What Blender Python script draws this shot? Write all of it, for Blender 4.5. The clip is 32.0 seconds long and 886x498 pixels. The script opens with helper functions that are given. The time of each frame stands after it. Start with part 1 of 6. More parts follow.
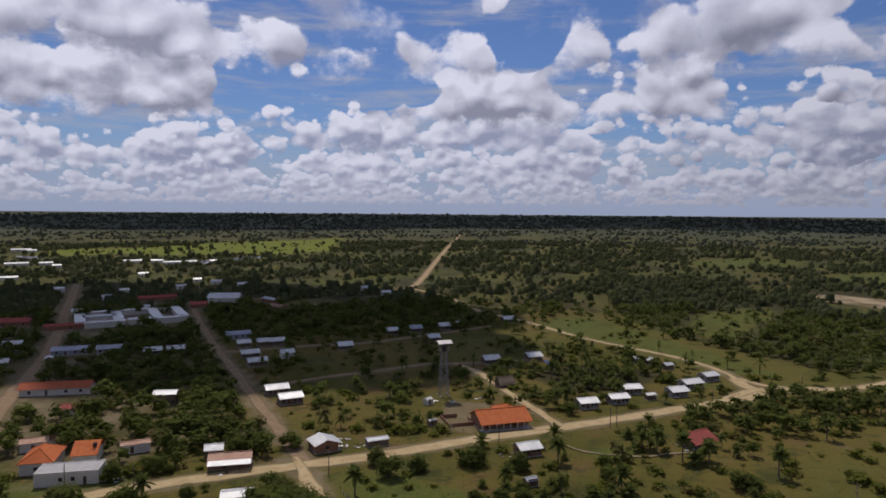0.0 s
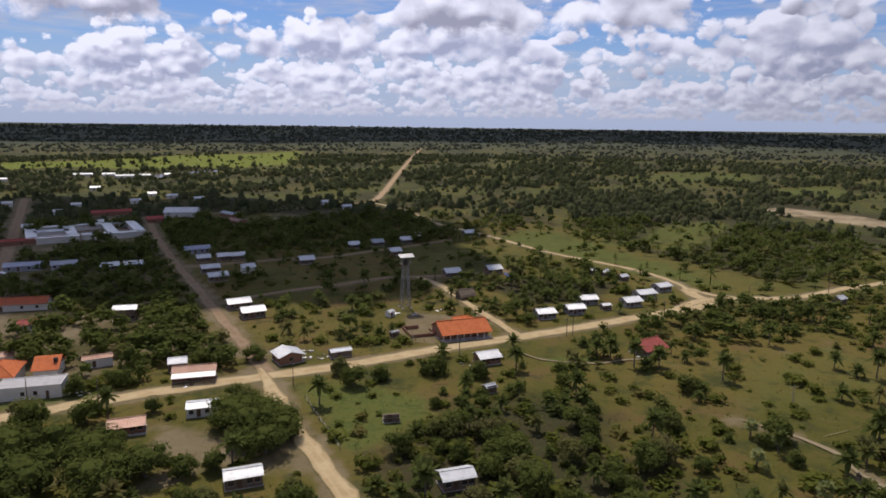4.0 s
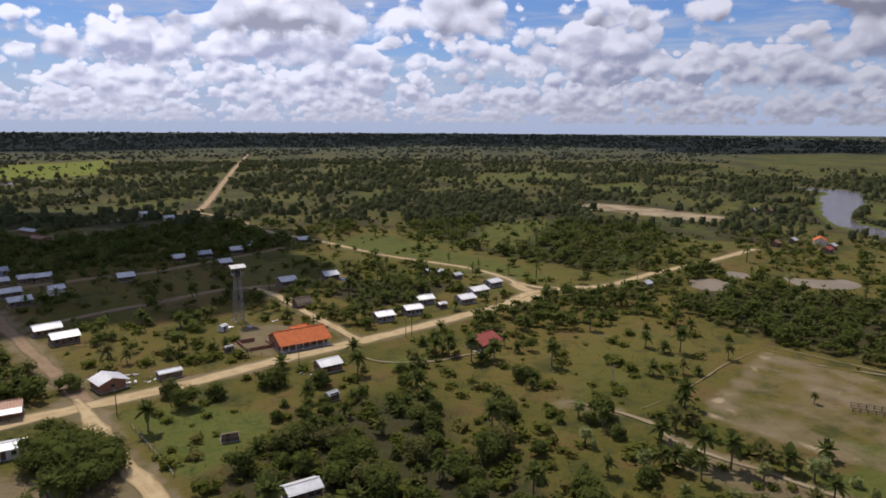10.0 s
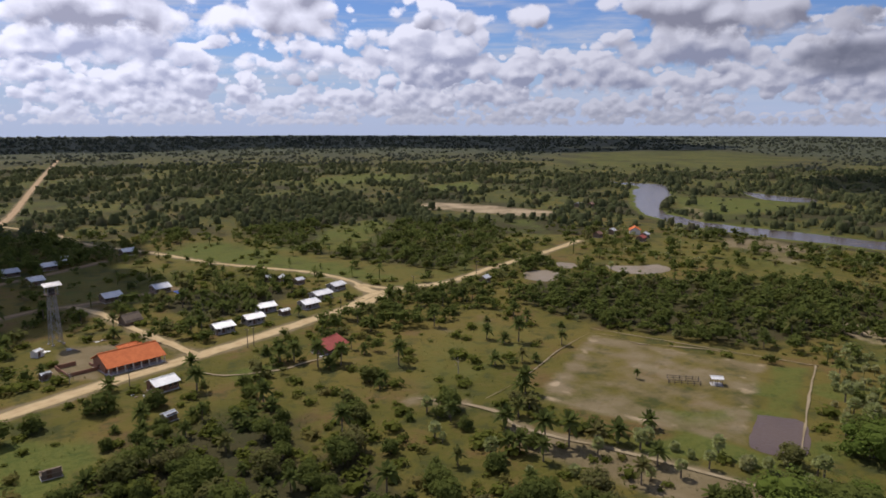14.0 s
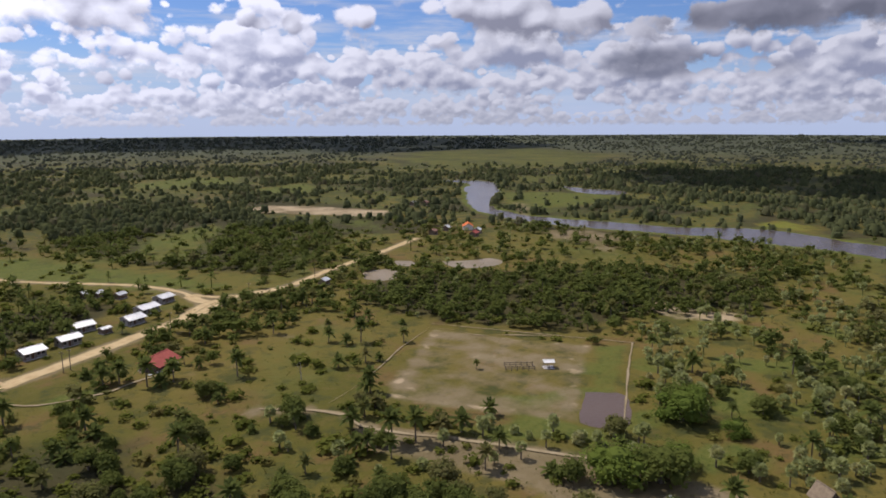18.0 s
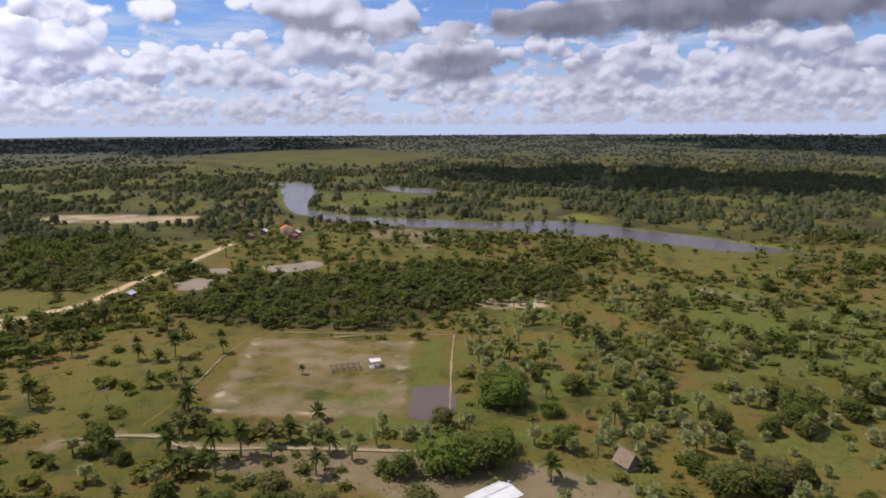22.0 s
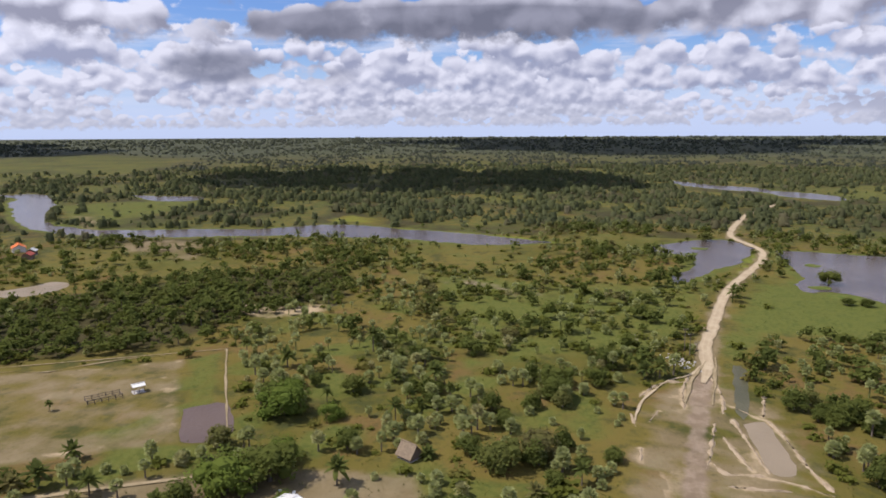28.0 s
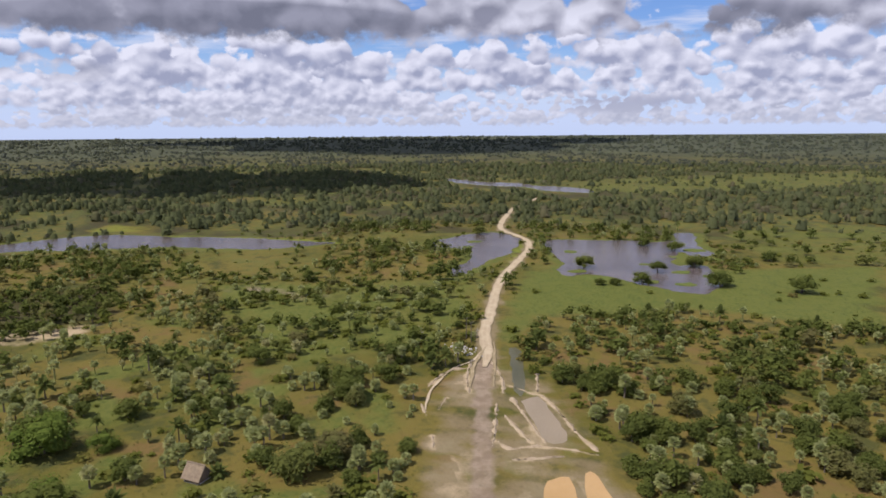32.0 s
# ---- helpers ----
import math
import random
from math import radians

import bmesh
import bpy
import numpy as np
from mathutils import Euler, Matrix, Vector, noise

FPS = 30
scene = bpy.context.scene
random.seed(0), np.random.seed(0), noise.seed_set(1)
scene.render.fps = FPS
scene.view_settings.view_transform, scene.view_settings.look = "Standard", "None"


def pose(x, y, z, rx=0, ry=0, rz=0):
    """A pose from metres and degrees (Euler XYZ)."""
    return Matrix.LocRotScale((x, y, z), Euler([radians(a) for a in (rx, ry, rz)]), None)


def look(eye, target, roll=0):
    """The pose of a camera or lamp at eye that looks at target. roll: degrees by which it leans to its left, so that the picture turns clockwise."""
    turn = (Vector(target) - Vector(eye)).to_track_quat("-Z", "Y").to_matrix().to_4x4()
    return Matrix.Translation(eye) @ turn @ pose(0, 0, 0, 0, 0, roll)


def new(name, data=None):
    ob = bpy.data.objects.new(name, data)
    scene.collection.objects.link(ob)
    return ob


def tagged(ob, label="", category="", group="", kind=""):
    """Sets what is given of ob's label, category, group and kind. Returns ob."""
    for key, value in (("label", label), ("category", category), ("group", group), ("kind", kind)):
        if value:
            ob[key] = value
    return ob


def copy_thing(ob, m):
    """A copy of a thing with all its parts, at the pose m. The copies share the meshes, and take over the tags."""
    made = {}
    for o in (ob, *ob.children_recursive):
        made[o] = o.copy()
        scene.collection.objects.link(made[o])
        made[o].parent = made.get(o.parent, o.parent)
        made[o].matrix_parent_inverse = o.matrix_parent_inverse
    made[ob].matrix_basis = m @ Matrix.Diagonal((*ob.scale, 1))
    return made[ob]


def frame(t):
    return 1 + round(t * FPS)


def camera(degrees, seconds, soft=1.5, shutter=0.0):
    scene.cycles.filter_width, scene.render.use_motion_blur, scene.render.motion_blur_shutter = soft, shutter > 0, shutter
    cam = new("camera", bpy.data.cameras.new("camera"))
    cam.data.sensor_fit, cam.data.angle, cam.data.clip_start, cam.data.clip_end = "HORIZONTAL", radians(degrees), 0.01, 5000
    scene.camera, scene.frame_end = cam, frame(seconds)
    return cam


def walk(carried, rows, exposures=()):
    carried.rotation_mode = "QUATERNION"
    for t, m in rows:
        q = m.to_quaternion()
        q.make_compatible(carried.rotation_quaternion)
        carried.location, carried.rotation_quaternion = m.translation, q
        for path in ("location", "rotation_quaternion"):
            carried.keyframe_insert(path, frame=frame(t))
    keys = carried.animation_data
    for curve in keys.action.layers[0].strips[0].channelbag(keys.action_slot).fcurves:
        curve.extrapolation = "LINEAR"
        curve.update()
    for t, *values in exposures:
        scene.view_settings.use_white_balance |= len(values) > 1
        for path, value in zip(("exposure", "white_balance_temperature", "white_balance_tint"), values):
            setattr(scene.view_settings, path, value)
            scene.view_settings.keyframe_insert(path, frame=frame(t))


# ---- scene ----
cam = camera(65.5, 32.0, soft=1.75)
EYE = (0.0, 0.0, 75.0)
PATH = [
    (0.0, 86.25, -0.45, 0.00), (0.5, 84.97, -0.73, -0.02), (1.0, 82.85, -0.78, -0.06),
    (1.5, 80.71, -0.83, -0.07), (2.0, 79.13, -0.82, -0.06), (2.5, 79.12, -0.77, -0.08),
    (4.5, 79.18, -0.78, -4.94), (5.0, 79.26, -0.75, -6.69), (5.5, 79.32, -0.65, -8.27),
    (6.0, 79.46, -0.58, -9.64), (6.5, 79.42, -0.62, -10.63), (7.0, 79.45, -0.63, -11.55),
    (7.5, 79.44, -0.57, -12.26), (8.0, 79.48, -0.52, -13.01), (8.5, 79.51, -0.46, -13.89),
    (9.0, 79.56, -0.43, -15.04), (9.5, 79.60, -0.42, -16.12), (10.0, 79.62, -0.40, -17.12),
    (10.5, 79.67, -0.37, -18.36), (11.0, 79.67, -0.34, -19.81), (11.5, 79.70, -0.30, -21.30),
    (12.0, 79.75, -0.25, -23.17), (12.5, 79.75, -0.20, -25.22), (13.0, 79.74, -0.14, -27.04),
    (13.5, 79.78, -0.11, -28.88), (14.0, 79.80, -0.07, -30.48), (14.5, 79.81, 0.05, -32.23),
    (16.5, 79.83, 0.20, -39.15), (17.0, 79.81, 0.24, -40.77), (17.5, 79.80, 0.24, -42.42),
    (18.0, 79.80, 0.29, -44.17), (18.5, 79.79, 0.30, -46.17), (19.0, 79.80, 0.28, -48.17),
    (19.5, 79.81, 0.31, -49.96), (20.0, 79.83, 0.37, -51.78), (20.5, 79.81, 0.37, -53.81),
    (21.0, 79.77, 0.30, -55.77), (21.5, 79.78, 0.28, -57.46), (22.0, 79.76, 0.33, -59.22),
    (22.5, 79.77, 0.35, -61.00), (23.0, 79.76, 0.36, -62.81), (23.5, 79.74, 0.34, -64.61),
    (24.0, 79.78, 0.27, -66.33), (24.5, 79.82, 0.19, -68.02), (25.0, 79.81, 0.18, -69.70),
    (25.5, 79.85, 0.23, -71.44), (27.5, 79.89, 0.31, -76.76), (28.0, 79.91, 0.37, -78.30),
    (28.5, 79.88, 0.40, -80.65), (29.0, 79.89, 0.45, -83.35), (29.5, 79.90, 0.50, -85.84),
    (30.0, 79.86, 0.54, -88.82), (30.5, 79.90, 0.57, -91.97), (31.0, 79.83, 0.57, -94.47),
    (31.5, 79.81, 0.50, -95.80), (32.0, 79.84, 0.37, -96.37),
]
walk(cam, [(t, pose(*EYE, rx, ry, rz)) for t, rx, ry, rz in PATH],
     exposures=[(0.0, -1.1, 6500, 17), (1.0, -1.03, 6500, 17), (2.0, -0.73, 6500, 17), (6.0, -0.62, 6500, 17), (14.0, -0.52, 6500, 17), (20.0, -0.28, 6500, 17), (26.0, -0.09, 6500, 17), (32.0, -0.05, 6500, 17)])


# ---- node helpers ----
def link(nt, a, b):
    nt.links.new(a, b)


def put(nt, socket, value):
    if isinstance(value, bpy.types.NodeSocket):
        nt.links.new(value, socket)
    elif isinstance(value, (tuple, list)) and len(value) == 3 and socket.type == "RGBA":
        socket.default_value = (*value, 1.0)
    else:
        socket.default_value = value


def calc(nt, op, a, b=0.0, c=0.0, clamp=False):
    n = nt.nodes.new("ShaderNodeMath")
    n.operation, n.use_clamp = op, clamp
    for s, v in zip(n.inputs, (a, b, c)):
        put(nt, s, v)
    return n.outputs[0]


def vec(nt, op, a, b=(0, 0, 0)):
    n = nt.nodes.new("ShaderNodeVectorMath")
    n.operation = op
    put(nt, n.inputs[0], a), put(nt, n.inputs[1], b)
    return n.outputs["Value"] if op in ("LENGTH", "DOT_PRODUCT") else n.outputs["Vector"]


def fractal(nt, where, scale, detail=4.0, rough=0.55, lac=2.0, space="3D"):
    n = nt.nodes.new("ShaderNodeTexNoise")
    n.noise_dimensions = space
    put(nt, n.inputs["Vector"], where)
    n.inputs["Scale"].default_value, n.inputs["Detail"].default_value = scale, detail
    n.inputs["Roughness"].default_value, n.inputs["Lacunarity"].default_value = rough, lac
    return n.outputs["Fac"]


def blend(nt, fac, a, b):
    n = nt.nodes.new("ShaderNodeMix")
    n.data_type = "RGBA"
    put(nt, n.inputs[0], fac), put(nt, n.inputs[6], a), put(nt, n.inputs[7], b)
    return n.outputs[2]


def spread(nt, value, lo, hi, a=0.0, b=1.0, smooth=True):
    n = nt.nodes.new("ShaderNodeMapRange")
    n.interpolation_type = "SMOOTHSTEP" if smooth else "LINEAR"
    for s, v in zip(n.inputs, (value, lo, hi, a, b)):
        put(nt, s, v)
    return n.outputs[0]


def attribute(nt, name):
    n = nt.nodes.new("ShaderNodeAttribute")
    n.attribute_name = name
    return n.outputs["Fac"]


def place(nt):
    return nt.nodes.new("ShaderNodeNewGeometry").outputs["Position"]


def bump(nt, height, strength, distance):
    n = nt.nodes.new("ShaderNodeBump")
    n.inputs["Strength"].default_value, n.inputs["Distance"].default_value = strength, distance
    put(nt, n.inputs["Height"], height)
    return n.outputs["Normal"]


def surface(name, colour, rough=0.9, metal=0.0, normal=None, spec=0.3):
    """An empty principled material; colour and normal are functions of its node tree."""
    m = bpy.data.materials.new(name)
    m.use_nodes = True
    nt = m.node_tree
    b = nt.nodes["Principled BSDF"]
    put(nt, b.inputs["Base Color"], colour(nt) if callable(colour) else colour)
    put(nt, b.inputs["Roughness"], rough(nt) if callable(rough) else rough)
    b.inputs["Metallic"].default_value = metal
    b.inputs["Specular IOR Level"].default_value = spec
    if normal:
        put(nt, b.inputs["Normal"], normal(nt))
    return m


# ---- sky, sun and clouds ----
SUN_AZ, SUN_EL = radians(-15.0), radians(57.0)      # azimuth clockwise from +y
SUN_WAY = Vector((math.sin(SUN_AZ) * math.cos(SUN_EL), math.cos(SUN_AZ) * math.cos(SUN_EL), math.sin(SUN_EL)))
sun = new("sun", bpy.data.lights.new("sun", "SUN"))
sun.data.energy, sun.data.angle, sun.data.color = 4.6, radians(0.53), (1.0, 0.955, 0.87)
sun.matrix_world = look((0, 0, 600), Vector((0, 0, 600)) - SUN_WAY)

world = bpy.data.worlds.new("sky")
scene.world = world
world.use_nodes = True
wt = world.node_tree
sky = wt.nodes.new("ShaderNodeTexSky")
sky.sky_type, sky.sun_disc = "NISHITA", False
sky.sun_elevation, sky.sun_rotation = SUN_EL, SUN_AZ
sky.air_density, sky.dust_density, sky.ozone_density = 1.0, 0.2, 3.0
ray = vec(wt, "NORMALIZE", wt.nodes.new("ShaderNodeTexCoord").outputs["Generated"])
split = wt.nodes.new("ShaderNodeSeparateXYZ")
put(wt, split.inputs[0], ray)
up = split.outputs["Z"]


def total(values):
    out = values[0]
    for v in values[1:]:
        out = calc(wt, "ADD", out, v)
    return out


def puffs(where, scale, octaves):
    n = wt.nodes.new("ShaderNodeTexVoronoi")
    n.voronoi_dimensions, n.feature, n.normalize = "2D", "F1", False
    put(wt, n.inputs["Vector"], where)
    n.inputs["Scale"].default_value, n.inputs["Detail"].default_value, n.inputs["Roughness"].default_value = scale, octaves, 0.6
    return n.outputs["Distance"]


AZ = calc(wt, "MULTIPLY", calc(wt, "ARCTAN2", split.outputs["X"], split.outputs["Y"]), 180 / math.pi)
EL = calc(wt, "MULTIPLY", calc(wt, "ARCSINE", up), 180 / math.pi)


def bank(az, el, wide, high, amount):
    """A heaped-up (or, if negative, thinned) part of the cloud field, in degrees: full at its middle, nothing at its rim."""
    u = calc(wt, "DIVIDE", calc(wt, "SUBTRACT", AZ, az), wide)
    v = calc(wt, "DIVIDE", calc(wt, "SUBTRACT", EL, el), high)
    return spread(wt, calc(wt, "ADD", calc(wt, "MULTIPLY", u, u), calc(wt, "MULTIPLY", v, v)), 0.0, 1.0, amount, 0.0)


def cloud_row(under, base, tall, wide, threshold, seed, extra, white, grey, ragged=0.22):
    """A row of cumulus at one distance: flat grey undersides near one height, heaped white tops. Sizes in degrees."""
    def density(step):
        p = wt.nodes.new("ShaderNodeCombineXYZ")
        put(wt, p.inputs[0], calc(wt, "MULTIPLY_ADD", AZ, 1.0 / wide, seed * 7.3 - 0.35 * step))
        put(wt, p.inputs[1], calc(wt, "MULTIPLY_ADD", EL, 1.25 / wide, step))
        p = p.outputs[0]
        fine = fractal(wt, p, 3.2, 4.0 if step == 0.0 else 1.0, 0.6, 2.1, "2D")
        d = total([calc(wt, "MULTIPLY", fractal(wt, p, 0.62, 1.0, 0.5, 2.0, "2D"), 0.85), calc(wt, "MULTIPLY", calc(wt, "SUBTRACT", 1.0, puffs(p, 1.9, 1.0)), 0.36), calc(wt, "MULTIPLY", fine, 0.24)])
        return d, fine
    (d0, fine), (d1, _) = density(0.0), density(0.11)
    high = calc(wt, "DIVIDE", calc(wt, "SUBTRACT", EL, base), tall)
    thin = calc(wt, "MULTIPLY", calc(wt, "MAXIMUM", high, 0.0), 0.17)
    d = calc(wt, "SUBTRACT", d0, thin)
    if extra is not None:
        d = calc(wt, "ADD", d, extra)
    foot = spread(wt, calc(wt, "MULTIPLY_ADD", calc(wt, "SUBTRACT", fine, 0.5), 0.9, high), -ragged, ragged * 0.6)
    shape = calc(wt, "MULTIPLY", spread(wt, d, threshold, threshold + 0.06), foot)
    heap = spread(wt, calc(wt, "SUBTRACT", d, threshold), 0.0, 0.34, 0.0, -0.26)
    lit = total([calc(wt, "MULTIPLY", calc(wt, "SUBTRACT", d0, d1), 4.2), calc(wt, "MULTIPLY", calc(wt, "MINIMUM", high, 1.15), 0.42), heap, 0.50])
    tone = vec(wt, "SCALE", blend(wt, calc(wt, "MULTIPLY", lit, 1.0, clamp=True), grey, white))
    put(wt, tone.node.inputs["Scale"], spread(wt, vec(wt, "DOT_PRODUCT", ray, tuple(SUN_WAY)), 0.25, 0.75, 0.72, 1.30))
    return blend(wt, shape, under, tone)


def shaded(g, a, b):
    return blend(wt, g, a, b)


heaps = total([bank(-27, 10, 13, 7, 0.11), bank(-6, 12.2, 11, 3.2, 0.09), bank(2.5, 14, 4, 3, 0.07), bank(7.6, 8.4, 4.6, 2.6, 0.12), bank(22, 14.2, 12, 3.6, 0.11), bank(19.5, 10, 6, 3.2, 0.08), bank(6.6, 13.6, 4, 3.4, -0.24),
               bank(30, 11.2, 5, 3, -0.2), bank(-4, 9.0, 6, 1.6, -0.2), bank(-8.5, 16, 7, 2, -0.2), bank(-15.6, 10.3, 3, 2.4, -0.2), bank(26, 8.6, 4, 1.8, -0.14), bank(42, 7.2, 3.4, 1.3, -0.24), bank(27, 6.6, 5, 1.2, -0.14),
               bank(49.8, 7.8, 5.5, 3.0, 0.12), bank(36, 9.0, 4, 1.6, 0.09), bank(42, 9.6, 3, 1.4, 0.08), bank(61, 5.8, 7, 2.8, 0.09), bank(79, 7.9, 22, 2.6, 0.3), bank(107, 6.5, 2.4, 1.5, -0.3), bank(118, 6.2, 9, 3.4, 0.14), bank(97, 8, 9, 3, 0.11), bank(90, 14, 48, 7, 0.11), bank(127, 6.5, 8, 4, 0.11), bank(95, 6, 38, 3.4, 0.05)])
mids = total([bank(16, 5.0, 3.4, 2.4, 0.11), bank(20.5, 4.0, 4.5, 1.8, 0.10), bank(29.5, 4.8, 5, 2.2, 0.09), bank(7, 5.2, 3, 1.4, 0.08), bank(1.6, 5.2, 2.6, 1.4, 0.08), bank(-6.7, 4.6, 3, 1.6, 0.08), bank(-17, 4.2, 6, 2.4, 0.07), bank(37, 5.4, 4, 1.8, 0.10), bank(30, 4.8, 4, 1.8, 0.06),
              bank(47, 3.6, 5, 1.8, 0.08), bank(73, 4.6, 4.5, 1.8, 0.11), bank(62, 4.9, 5, 2.2, 0.10), bank(92, 4.4, 8, 2.0, 0.08), bank(95, 3.6, 44, 4.0, 0.08), bank(113, 5.0, 4, 2.4, 0.10), bank(10.5, 6.8, 3.0, 0.9, -0.14)])
gloom = calc(wt, "MULTIPLY", total([bank(79, 7.7, 23, 2.1, 1.7), bank(119, 7.4, 9, 2.6, 1.1), bank(61.5, 5.0, 5.5, 1.9, 1.0), bank(90, 14, 48, 7, 0.8), bank(22, 13, 6, 1.6, 0.5)]), 1.0, clamp=True)
low_gloom = calc(wt, "MULTIPLY", total([bank(61, 4.6, 5.5, 1.6, 1.2), bank(111, 1.6, 9, 1.0, 0.9), bank(20, 3.4, 4.5, 0.9, 0.5), bank(69, 4.0, 3, 1.0, 0.5)]), 1.0, clamp=True)
haze = spread(wt, up, 0.0, 0.12, 0.82, 0.0)
dome = blend(wt, haze, vec(wt, "MULTIPLY", sky.outputs[0], (0.72, 0.92, 1.30)), (5.9, 7.2, 10.2))
veil = spread(wt, fractal(wt, vec(wt, "MULTIPLY", ray, (3.0, 3.0, 26.0)), 1.6, 5.0, 0.6), 0.46, 0.68, 0.0, 0.6)
dome = blend(wt, calc(wt, "MULTIPLY", veil, spread(wt, up, 0.0, 0.08)), dome, (7.9, 8.3, 9.3))
WHITE, GREY = (11.0, 11.6, 13.4), (4.8, 5.4, 7.5)
dome = cloud_row(dome, 0.1, 0.9, 2.2, 0.485, 1.0, None, (8.3, 8.9, 10.6), (6.6, 7.3, 9.2))
dome = cloud_row(dome, 0.8, 1.3, 3.0, 0.49, 2.0, None, shaded(low_gloom, (9.8, 10.5, 12.4), (5.6, 6.2, 8.1)), (6.2, 6.8, 8.6))
dome = cloud_row(dome, 1.7, 1.8, 3.8, 0.50, 3.0, None, shaded(low_gloom, (10.6, 11.2, 13.0), (5.6, 6.1, 7.9)), (5.6, 6.2, 8.2))
dome = cloud_row(dome, 2.9, 2.4, 5.0, 0.53, 4.0, mids, shaded(low_gloom, WHITE, (5.3, 5.7, 7.2)), shaded(low_gloom, GREY, (3.4, 3.8, 5.2)))
dome = cloud_row(dome, 4.6, 3.2, 6.5, 0.575, 5.0, mids, shaded(low_gloom, WHITE, (4.9, 5.3, 6.8)), shaded(low_gloom, GREY, (3.1, 3.45, 4.7)))
dome = cloud_row(dome, 7.0, 4.4, 9.0, 0.575, 6.0, heaps, shaded(gloom, WHITE, (4.4, 4.7, 6.0)), shaded(gloom, (4.2, 4.5, 5.9), (2.5, 2.75, 3.7)))
dome = cloud_row(dome, 11.5, 8.0, 13.0, 0.575, 7.0, heaps, shaded(gloom, WHITE, (4.4, 4.7, 6.0)), shaded(gloom, (4.2, 4.5, 5.9), (2.6, 2.85, 3.8)))
dome = cloud_row(dome, 20.0, 30.0, 22.0, 0.53, 8.0, None, WHITE, GREY)
back = wt.nodes["Background"]
back.inputs["Strength"].default_value = 0.1
put(wt, back.inputs["Color"], dome)


# ---- materials ----
def tinted(nt, base, other, dark, scale=0.5):
    """Colour with grain, stains and a tone of its own for each object."""
    tc = nt.nodes.new("ShaderNodeTexCoord").outputs["Object"]
    own = nt.nodes.new("ShaderNodeObjectInfo").outputs["Random"]
    c = blend(nt, spread(nt, fractal(nt, tc, scale, 5, 0.6), 0.35, 0.65), base, other)
    c = blend(nt, calc(nt, "MULTIPLY", spread(nt, fractal(nt, tc, scale * 6, 4, 0.7), 0.5, 0.75), 0.55), c, dark)
    return blend(nt, calc(nt, "MULTIPLY", own, 0.25), c, other)


def plain(name, base, other, dark, scale=0.5, rough=0.85, metal=0.0, spec=0.3, relief=0.02, rscale=8.0):
    return surface(name, lambda nt: tinted(nt, base, other, dark, scale), rough, metal,
                   lambda nt: bump(nt, fractal(nt, nt.nodes.new("ShaderNodeTexCoord").outputs["Object"], rscale, 4), 0.5, relief), spec)


def ribs(nt, pitch, axis, strength, distance):
    tc = nt.nodes.new("ShaderNodeTexCoord").outputs["Object"]
    s = nt.nodes.new("ShaderNodeSeparateXYZ")
    put(nt, s.inputs[0], tc)
    w = calc(nt, "SINE", calc(nt, "MULTIPLY", s.outputs[axis], 2 * math.pi / pitch))
    return bump(nt, w, strength, distance)


def sheet_metal(name, base, other, dark):
    return surface(name, lambda nt: tinted(nt, base, other, dark, 0.35), 0.42, 0.25, lambda nt: ribs(nt, 0.25, 0, 0.5, 0.03), 0.5)


ROOF_WHITE = sheet_metal("zinc_white", (0.76, 0.755, 0.72), (0.62, 0.62, 0.60), (0.42, 0.38, 0.33))
ROOF_GREY = sheet_metal("zinc_grey", (0.46, 0.48, 0.50), (0.38, 0.40, 0.42), (0.24, 0.20, 0.16))
ROOF_BLUE = sheet_metal("zinc_bluish", (0.42, 0.44, 0.52), (0.34, 0.36, 0.42), (0.2, 0.2, 0.24))
ROOF_RUST = sheet_metal("zinc_rusty", (0.27, 0.125, 0.07), (0.34, 0.19, 0.12), (0.13, 0.06, 0.035))
ROOF_RED = plain("red_roof", (0.42, 0.10, 0.075), (0.34, 0.08, 0.06), (0.2, 0.06, 0.05), 0.6)
TILE = plain("clay_tile", (0.66, 0.185, 0.055), (0.55, 0.14, 0.04), (0.30, 0.075, 0.03), 0.7, relief=0.04)
TILE_OLD = plain("clay_tile_old", (0.50, 0.13, 0.05), (0.40, 0.11, 0.05), (0.22, 0.07, 0.04), 0.7, relief=0.04)
THATCH = plain("thatch", (0.26, 0.20, 0.13), (0.20, 0.15, 0.10), (0.11, 0.08, 0.055), 1.2, relief=0.08, rscale=14)
BRICK = plain("brick_wall", (0.30, 0.15, 0.09), (0.25, 0.13, 0.085), (0.16, 0.09, 0.06), 0.9)
TIMBER = plain("timber_wall", (0.21, 0.15, 0.11), (0.16, 0.12, 0.09), (0.09, 0.065, 0.05), 0.9)
PLASTER = plain("whitewash", (0.68, 0.65, 0.59), (0.60, 0.57, 0.52), (0.42, 0.39, 0.36), 0.6)
PLASTER_BLUE = plain("bluish_plaster", (0.36, 0.36, 0.42), (0.30, 0.30, 0.35), (0.2, 0.19, 0.2), 0.6)
CONCRETE = plain("weathered_concrete", (0.52, 0.50, 0.47), (0.42, 0.40, 0.38), (0.25, 0.23, 0.21), 0.5)
DOOR = plain("door_wood", (0.15, 0.085, 0.05), (0.11, 0.065, 0.04), (0.06, 0.04, 0.03), 1.5)
GAP = plain("dark_shutter", (0.05, 0.045, 0.04), (0.04, 0.035, 0.03), (0.02, 0.02, 0.02), 1.0)
GLASS = surface("window_glass", (0.03, 0.035, 0.04), 0.08, 0.0, None, 0.6)
